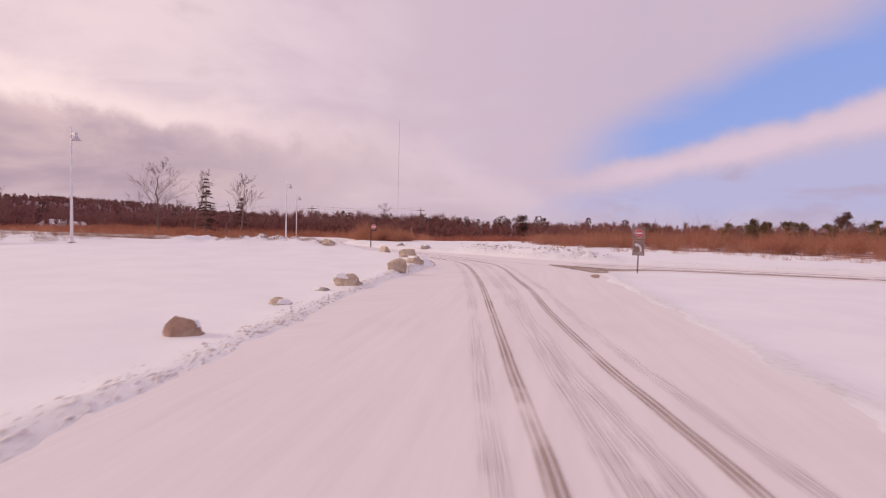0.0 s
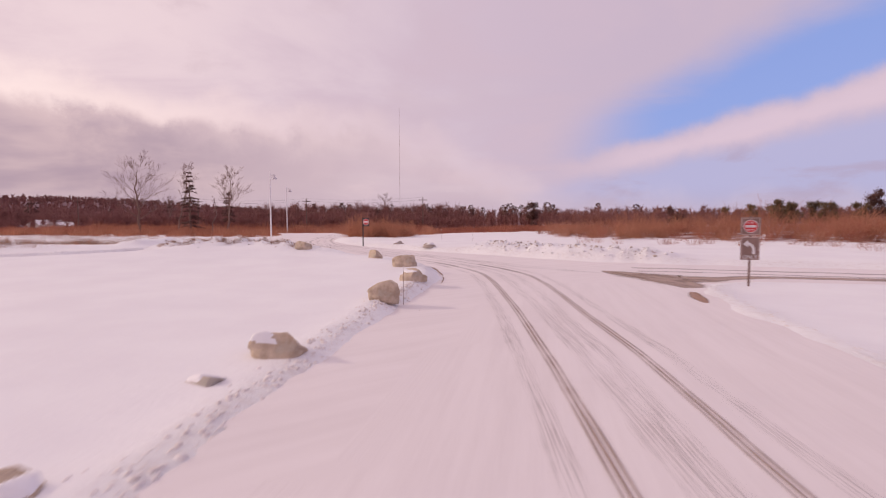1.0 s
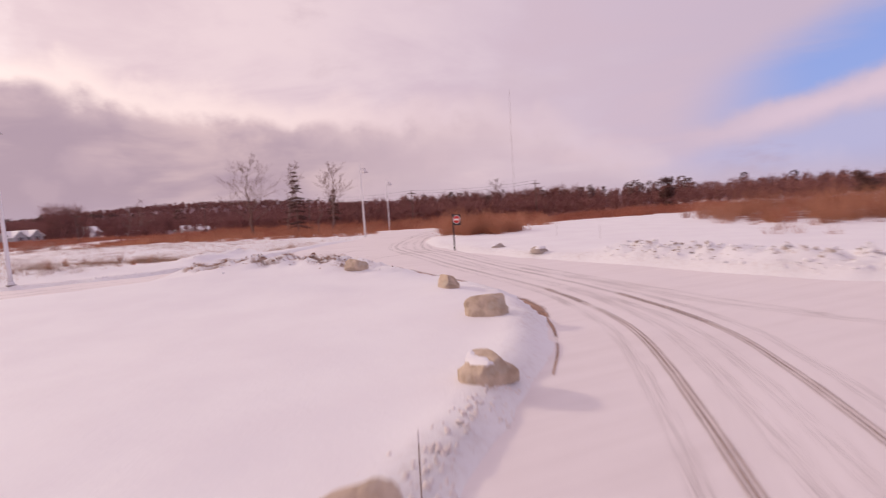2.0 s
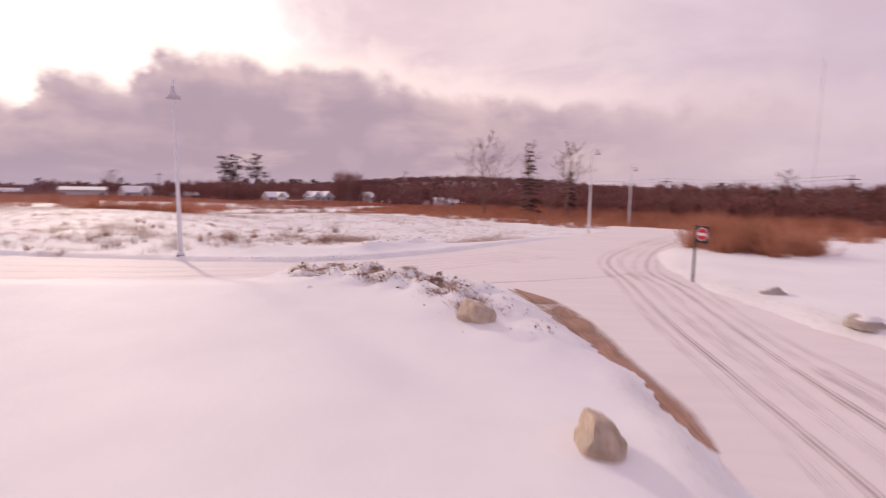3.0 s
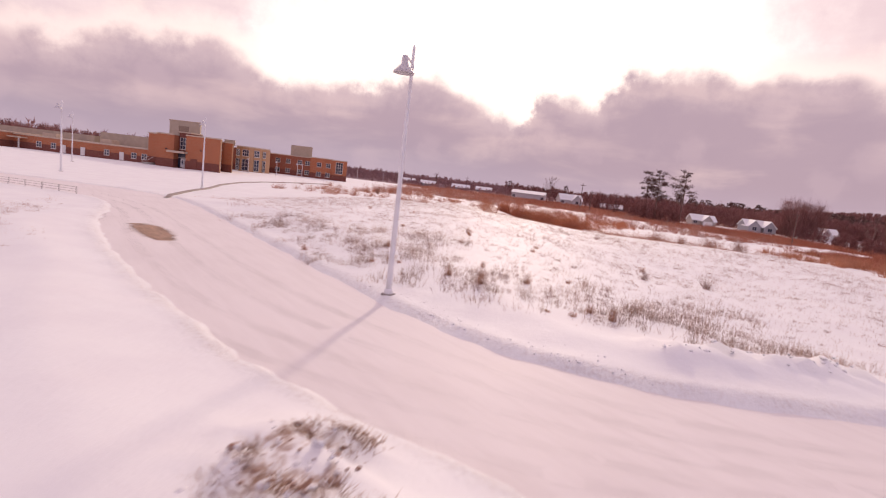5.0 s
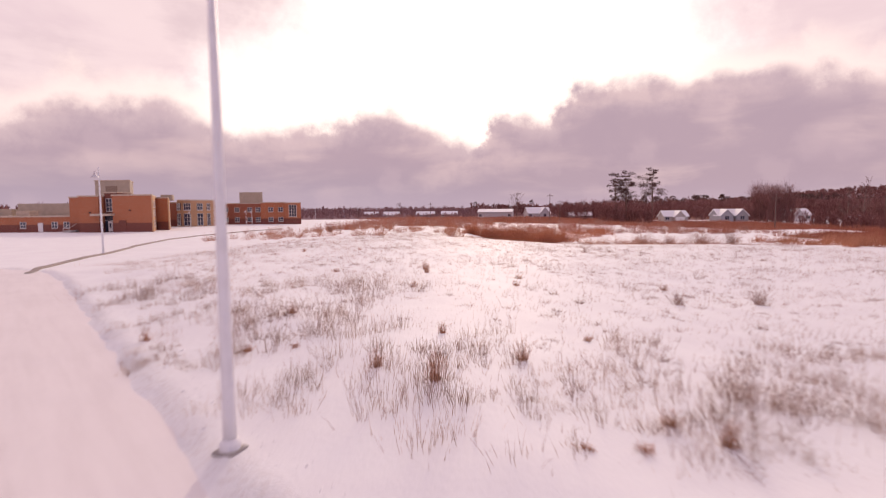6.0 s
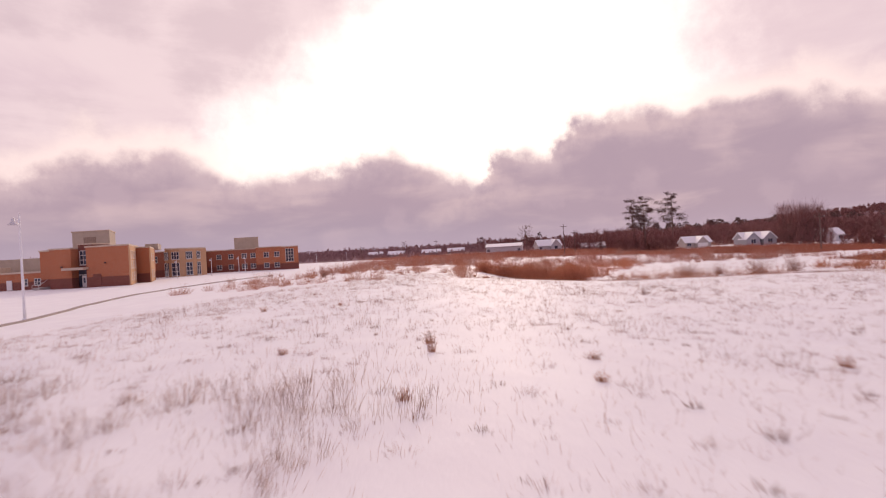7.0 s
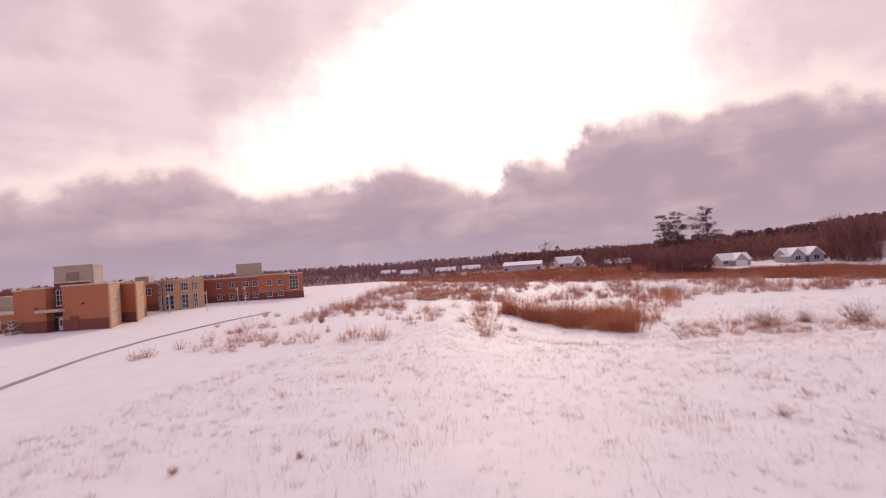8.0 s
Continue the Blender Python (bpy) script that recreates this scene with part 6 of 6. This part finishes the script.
# red brush beside the roads
thicket("red_brush", "low red-brown brush at the foot of the northern woods", scatter(R, 420, ((-20, 14, 114, 152), ANY)), 1.5, 44, R, BRUSH_DARK, 0.03, 0.45, 1.6)
EAST = lambda x, y: (y > 77 - 0.52 * x + 3.5 * np.sin(0.45 * x)) & (y < 112)  # noqa: E731
thicket("red_brush", "dense orange-brown brush beyond the cross road", scatter(R, 150, ((24, 75, 44, 118), EAST)), 4.7, 56, R, BRUSH, 0.016, 0.55, 1.0, near=True, twigs=7)
thicket("red_brush", "lower orange-brown brush beyond the cross road", scatter(R, 120, ((4, 26, 44, 118), EAST)), 3.1, 50, R, BRUSH, 0.015, 0.55, 0.9, near=True, twigs=7)
thicket("dark_brush", "dark red brush among the orange stems", scatter(R, 120, ((10, 75, 44, 118), EAST)), 3.6, 46, R, BRUSH_DARK, 0.016, 0.5, 0.9, twigs=7)
thicket("red_brush", "orange-brown brush across the plain", scatter(R, 420, ((60, 190, 30, 130), lambda x, y: y > 58 - 0.14 * x)), 4.2, 40, R, BRUSH, 0.032, 0.62, 1.2, twigs=4)
thicket("red_brush", "orange-brown brush behind the far sign", scatter(R, 110, ((-24, -11.5, 71, 80), lambda x, y: (road_distance(x, y) > 2.0) & (((x + 17) / 5.2) ** 2 + ((y - 75.5) / 4.2) ** 2 < 1 + 0.3 * np.sin(x * 1.7)))), 2.9, 46, R, BRUSH, 0.018, 0.62, 0.8, twigs=5)
thicket("red_brush", "orange-brown brush along the north woods", scatter(R, 700, ((-130, -14, 100, 155), lambda x, y: (road_distance(x, y) > 3) & (x < -14 - 0.25 * (y - 100)))), 2.5, 60, R, BRUSH, 0.034, 0.4, 1.8)
thicket("dark_brush", "dark red brush along the north woods", scatter(R, 320, ((-130, -16, 110, 160), lambda x, y: (road_distance(x, y) > 3) & (x < -16 - 0.25 * (y - 110)))), 3.2, 50, R, BRUSH_DARK, 0.034, 0.4, 1.8)
thicket("dark_brush", "red-brown brush along the west field", scatter(R, 900, ((-230, -100, 108, 150), lambda x, y: (y > 112 + 6 * np.sin(x * 0.08)) & ((x > -150) | (x < belt_edge(y))))), 2.0, 50, R, BRUSH_DARK, 0.04, 0.4, 2.2)
BELT = lambda x, y: (x < belt_edge(y)) & ~((x < -232) & (y > 124))  # noqa: E731
thicket("dark_brush", "continuous belt of low red-brown brush beyond the pond", scatter(R, 1500, ((-275, -165, -10, 150), BELT)), 1.7, 44, R, BRUSH_DARK, 0.045, 0.4, 2.6)
thicket("dark_brush", "low brush along the far fields", scatter(R, 900, ((-345, -255, -25, 120), BELT)), 1.7, 40, R, BRUSH_DARK, 0.06, 0.4, 3.0)


def reed_bed(x, y):
    """A ragged bed on the pond's near shore, deep at its north end and tapering southwards."""
    u, v = (x + 119) * -0.785 + (y - 61.5) * -0.62, (x + 119) * -0.62 + (y - 61.5) * 0.785
    edge = 0.9 * np.sin(u * 0.5) + 0.6 * np.sin(u * 1.3 + 1)
    gaps = np.sin(x * 0.9 + 1.4 * np.sin(y * 0.7)) + np.sin(y * 1.1 + x * 0.3) > -0.9
    return gaps & (u > 2 - 0.5 * edge + 0.58 * v) & (u < 28) & (v > 0.3 + edge * 0.4) & (v < 17 - 0.5 * u + 1.2 * edge)


thicket("reeds", "stand of red-brown reeds at the pond edge", scatter(R, 270, ((-172, -112, 36, 86), reed_bed)), 4.3, 52, R, REED, 0.016, 0.27, 1.9, "reeds", twigs=2)
thicket("reeds", "loose reeds thinning out into the snow", scatter(R, 110, ((-172, -128, 46, 82), lambda x, y: (np.abs(y - 68 + 0.55 * (x + 145)) < 6))), 2.8, 40, R, REED, 0.018, 0.25, 1.6, "reeds", twigs=1)
SHORE = lambda x, y: ((y < 46) | (x < -168 + 0.12 * (y - 40))) & (x > belt_edge(y) - 4)  # noqa: E731
PATCHY = lambda x, y: np.sin(x * 0.21 + 1.9 * np.sin(y * 0.11)) + np.sin(y * 0.19 + 1.6 * np.sin(x * 0.13)) > -0.5  # noqa: E731
thicket("pond_shrubs", "thin shrubs standing in the snow round the pond", scatter(R, 460, ((-262, -148, 5, 128), lambda x, y: SHORE(x, y) & PATCHY(x, y))), 3.4, 34, R, SHRUB, 0.024, 0.42, 1.3)
thicket("pond_shrubs", "red-brown shrubs standing in the snow round the pond", scatter(R, 330, ((-262, -150, 5, 128), lambda x, y: SHORE(x, y) & PATCHY(x, y))), 3.8, 40, R, BRUSH_DARK, 0.024, 0.42, 1.5)
thicket("pond_shrubs", "thin shrubs on the near pond bank", scatter(R, 84, ((-128, -114, 63, 104), PATCHY)), 2.2, 44, R, BRUSH, 0.012, 0.6, 0.9)
thicket("pond_shrubs", "thin shrubs at the edge of the field", scatter(R, 150, ((-172, -112, -4, 46), lambda x, y: (y > -4 + 0.2 * (-x - 112)) & PATCHY(x, y))), 2.5, 44, R, BRUSH, 0.017, 0.5, 1.1)
thicket("brush_fringe", "sparse shrubs in front of the brush", scatter(R, 90, ((5, 60, 44, 78), lambda x, y: (y > 64 - 0.5 * x) & (y < 78 - 0.5 * x))), 1.5, 30, R, SHRUB, 0.012, 0.5, 0.9)

# dry grass and weeds on the field
ON_HEAP = lambda x, y: (line_distance(x, y, HEAP) < 1.3) & (np.sin(x * 2.3) + np.sin(y * 2.9 + x) > 0.1)  # noqa: E731
stems("heap_grass", "short brown dead grass on the ploughed heap", scatter(R, 620, ((-26, -13, 41, 49), ON_HEAP)), 0.24, 18, R, STRAW_DARK, 0.007, 0.8, 0.4, "grass", False)
FIELD = lambda x, y: (road_distance(x, y) > 4.4 + 1.2 * np.sin(x * 0.4 + y * 0.3)) & (y > 9 + 0.35 * (-x - 70)) & (x < -35)  # noqa: E731
CLUMPED = lambda x, y: np.sin(x * 0.55 + 1.7 * np.sin(y * 0.23)) + np.sin(y * 0.47 + 1.3 * np.sin(x * 0.31)) > -0.1  # noqa: E731
ROADSIDE = lambda x, y: FIELD(x, y) & (road_distance(x, y) < 12 + 4 * np.sin(x * 0.35 + y * 0.2))  # noqa: E731
stems("dry_grass", "pale dry grass stalks poking through the snow", scatter(R, 4900, ((-128, -36, 8, 96), FIELD)), 0.56, 6, R, STRAW, 0.0065, 0.35, 1.3, "grass", False)
stems("dry_grass", "tall dry grass near the road", scatter(R, 520, ((-62, -36, 28, 78), lambda x, y: ROADSIDE(x, y) & CLUMPED(y * 2.3, x * 1.9))), 0.9, 11, R, STRAW, 0.005, 0.30, 0.45, "grass")
VERGE = [(-58, 24.5), (-50, 32.5), (-45.5, 36.0), (-42, 40.0), (-40.5, 44.5), (-38.8, 49.0), (-37.6, 54.0), (-37.8, 60.0)]
ALONG = lambda x, y: (line_distance(x, y, VERGE) < 2.3 + 0.9 * np.sin(x * 0.9 + y * 0.6)) & CLUMPED(y * 3.1, x * 2.7)  # noqa: E731
stems("dry_grass", "band of dry grass along the road verge", scatter(R, 420, ((-61, -34, 22, 63), ALONG)), 0.75, 14, R, STRAW_DARK, 0.005, 0.32, 0.5, "grass")
stems("dry_weeds", "reddish weed stalks among the tall grass", scatter(R, 190, ((-62, -36, 28, 78), lambda x, y: ROADSIDE(x, y) & CLUMPED(y * 2.3, x * 1.9))), 0.75, 12, R, SHRUB, 0.005, 0.4, 0.7, "weeds")
stems("dry_weeds", "brown weed tufts in the snowy field", scatter(R, 620, ((-120, -38, 10, 86), FIELD)), 0.48, 24, R, SHRUB, 0.007, 0.6, 0.40, "weeds", False)
stems("dry_weeds", "sparse low weeds in the snow", scatter(R, 3500, ((-140, -36, 8, 96), FIELD)), 0.34, 5, R, SHRUB, 0.009, 0.6, 0.6, "weeds", False)
stems("dry_weeds", "fine brown stalks all over the field", scatter(R, 3300, ((-150, -60, 4, 98), FIELD)), 0.56, 6, R, SHRUB, 0.008, 0.28, 0.5, "weeds", False)
stems("weed_heads", "small dark brown weed heads lying in the snow", scatter(R, 900, ((-125, -35, 8, 90), lambda x, y: (road_distance(x, y) > 3.4) & (y > 9 + 0.35 * (-x - 70)) & (x < -34.5))), 0.30, 24, R, WEED, 0.014, 0.9, 0.30, "weeds", False)


def bush(x, y, tall, wide, seed, label):
    rng = np.random.default_rng(seed)
    t = thing("bush", label, "bush", (x, y, height(x, y) - 0.08), 0, "field bushes")
    count = int(24 + 34 * tall)
    way = np.column_stack([rng.normal(0, wide / tall * 0.42, (count, 2)), np.ones(count)])
    base = np.column_stack([rng.normal(0, 0.10 * wide, (count, 2)), np.zeros(count)])
    ln = rng.uniform(0.4, 1.05, count) * tall
    thin = 0.004 + 0.003 * tall
    pile = Pile()
    pile.add(*spikes(base, way, ln, np.full(count, thin), rng))
    d = way / np.linalg.norm(way, axis=1, keepdims=True)
    for _ in range(4):
        s = rng.uniform(0.25, 0.9, count)
        pile.add(*spikes(base + d * (ln * s)[:, None], d + rng.normal(0, 0.5, d.shape), ln * rng.uniform(0.15, 0.4, count), np.full(count, thin * 0.75), rng))
    new("crown", pile.mesh("crown", SHRUB)).parent = t


def grass_tuft(x, y, tall, wide, seed, mat, label):
    """A clump of dead stalks: bent blades from one root, the outer ones lying down."""
    rng = np.random.default_rng(seed)
    t = thing("grass_tuft", label, "grass tuft", (x, y, height(x, y) - 0.04), 0, "field tufts")
    count = int(46 + 40 * wide)
    lean = rng.normal(0, 0.55 * wide / tall, (count, 2)) * rng.uniform(0.2, 1.0, (count, 1))
    way = np.column_stack([lean, np.ones(count)])
    base = np.column_stack([rng.normal(0, 0.16 * wide, (count, 2)), np.zeros(count)])
    ln = rng.uniform(0.35, 1.05, count) * tall
    d = way / np.linalg.norm(way, axis=1, keepdims=True)
    pile = Pile()
    pile.add(*spikes(base, way, ln * 0.75, np.full(count, 0.008), rng))
    bent = d + np.column_stack([lean * 0.8, np.full(count, -0.25)]) + rng.normal(0, 0.15, (count, 3))
    pile.add(*spikes(base + d * (ln * 0.62)[:, None], bent, ln * 0.4, np.full(count, 0.006), rng))
    new("clump", pile.mesh("clump", mat)).parent = t


TUFTS = ((-43.4, 38.7, 0.35, 0.55), (-43.4, 40.3, 0.25, 0.35), (-40.0, 45.1, 1.0, 0.6), (-36.8, 49.3, 0.28, 0.45), (-36.8, 48.2, 0.22, 0.35), (-37.2, 51.0, 0.75, 0.5), (-38.0, 50.2, 0.5, 0.5),
         (-60.6, 43.0, 0.7, 0.5), (-54.7, 42.8, 0.45, 0.5), (-56.6, 48.5, 0.40, 0.5), (-44.8, 45.0, 0.5, 0.4), (-44.9, 50.0, 0.3, 0.4), (-76.2, 29.5, 0.5, 0.6), (-62.4, 42.7, 0.7, 0.6),
         (-77.4, 34.7, 0.4, 0.5), (-61.5, 36.7, 0.4, 0.6), (-59.6, 48.9, 0.45, 0.6), (-60.8, 58.3, 0.6, 0.8), (-45.5, 33.8, 0.5, 0.6), (-48.0, 38.5, 0.6, 0.6), (-42.0, 47.5, 0.8, 0.5), (-41.2, 43.4, 0.8, 0.5))
for i, (x, y, h, w) in enumerate(TUFTS):
    grass_tuft(x, y, h, w, 300 + i, RUSTY if h < 0.45 else WEED_TALL, "rusty clump of dead grass in the snow" if h < 0.45 else "tall brown clump of dead weeds in the snow")

for i, (x, y, h, w) in enumerate(((-122.4, 76.8, 3.0, 4.8), (-123.5, 82.0, 2.2, 3.0), (-121.4, 87.0, 3.3, 5.2), (-122.5, 92.5, 3.1, 4.6), (-55.2, 57.0, 1.0, 1.0), (-57.6, 62.5, 1.3, 1.3),
                                  (-139, 14.2, 2.4, 1.9), (-145, -8.0, 1.3, 2.0), (-160, -5.6, 1.6, 2.2), (-156, 10, 1.5, 3.5), (-83, 58, 0.9, 1.1), (-158, -2, 1.4, 2.0))):
    bush(x, y, h, w, 100 + i, "leafless brown bush standing in snow")


# ---- poles, wires and mast ----
def utility_pole(x, y, tall, turn=0.0):
    u = thing("utility_pole", "weathered wooden utility pole with a crossarm", "utility pole", (x, y, height(x, y) - 0.2), turn, "utility poles")
    part("pole", Build().tube([(0, 0, 0), (0, 0, tall)], [0.16, 0.10], 8), WOOD_POLE, u)
    part("crossarm", Build().box(-1.2, 1.2, -0.06, 0.06, tall - 0.9, tall - 0.74), WOOD_POLE, u)
    for k in (-1.05, 0.0, 1.05):
        part("insulator", Build().lathe([(0.0, 0.18), (0.06, 0.16), (0.05, 0.08), (0.07, 0.06), (0.05, 0.0)], 8, (k, 0, tall - 0.74 if k else tall)), SIGN_WHITE, u, "pale insulator")
    return (x, y, height(x, y) - 0.2 + tall - 0.7)


def wire(a, b, sag):
    w = Build()
    pts = [(a[0] + (b[0] - a[0]) * s, a[1] + (b[1] - a[1]) * s, a[2] + (b[2] - a[2]) * s - sag * 4 * s * (1 - s)) for s in np.linspace(0, 1, 13)]
    w.tube(pts, [0.014] * 13, 4, False)
    tagged(part("overhead_wire", w, BLACK), "thin dark overhead wire", "wire", "overhead wires")


PYLONS = [utility_pole(x, y, 9.6, 30) for x, y in ((-172, 128), (-128, 139), (-94, 146), (-62, 150), (-28, 153))]
for a, b in zip(PYLONS, PYLONS[1:]):
    wire(a, b, 0.7)
    wire((a[0], a[1], a[2] + 0.7), (b[0], b[1], b[2] + 0.7), 0.7)
for x, y, h in ((-230, 75.6, 11.2), (-236, 80.5, 9.0), (-330, 20, 9.5), (-262, 225, 11)):
    utility_pole(x, y, h, 90)


def radio_mast():
    m = thing("radio_mast", "very tall thin guyed radio mast on the horizon", "mast", (-255, 985, 2), 0)
    for a in range(3):
        x, y = 0.35 * math.cos(a * 2.094), 0.35 * math.sin(a * 2.094)
        part("leg", Build().tube([(x, y, 0), (x, y, 212)], [0.06, 0.06], 4), BARK_PALE, m)
    for k in range(30):
        part("brace", Build().tube([(0.35, 0, 7 * k), (-0.17, 0.3, 7 * k + 3.5), (-0.17, -0.3, 7 * k + 7)], [0.035] * 3, 4), BARK_PALE, m)


radio_mast()
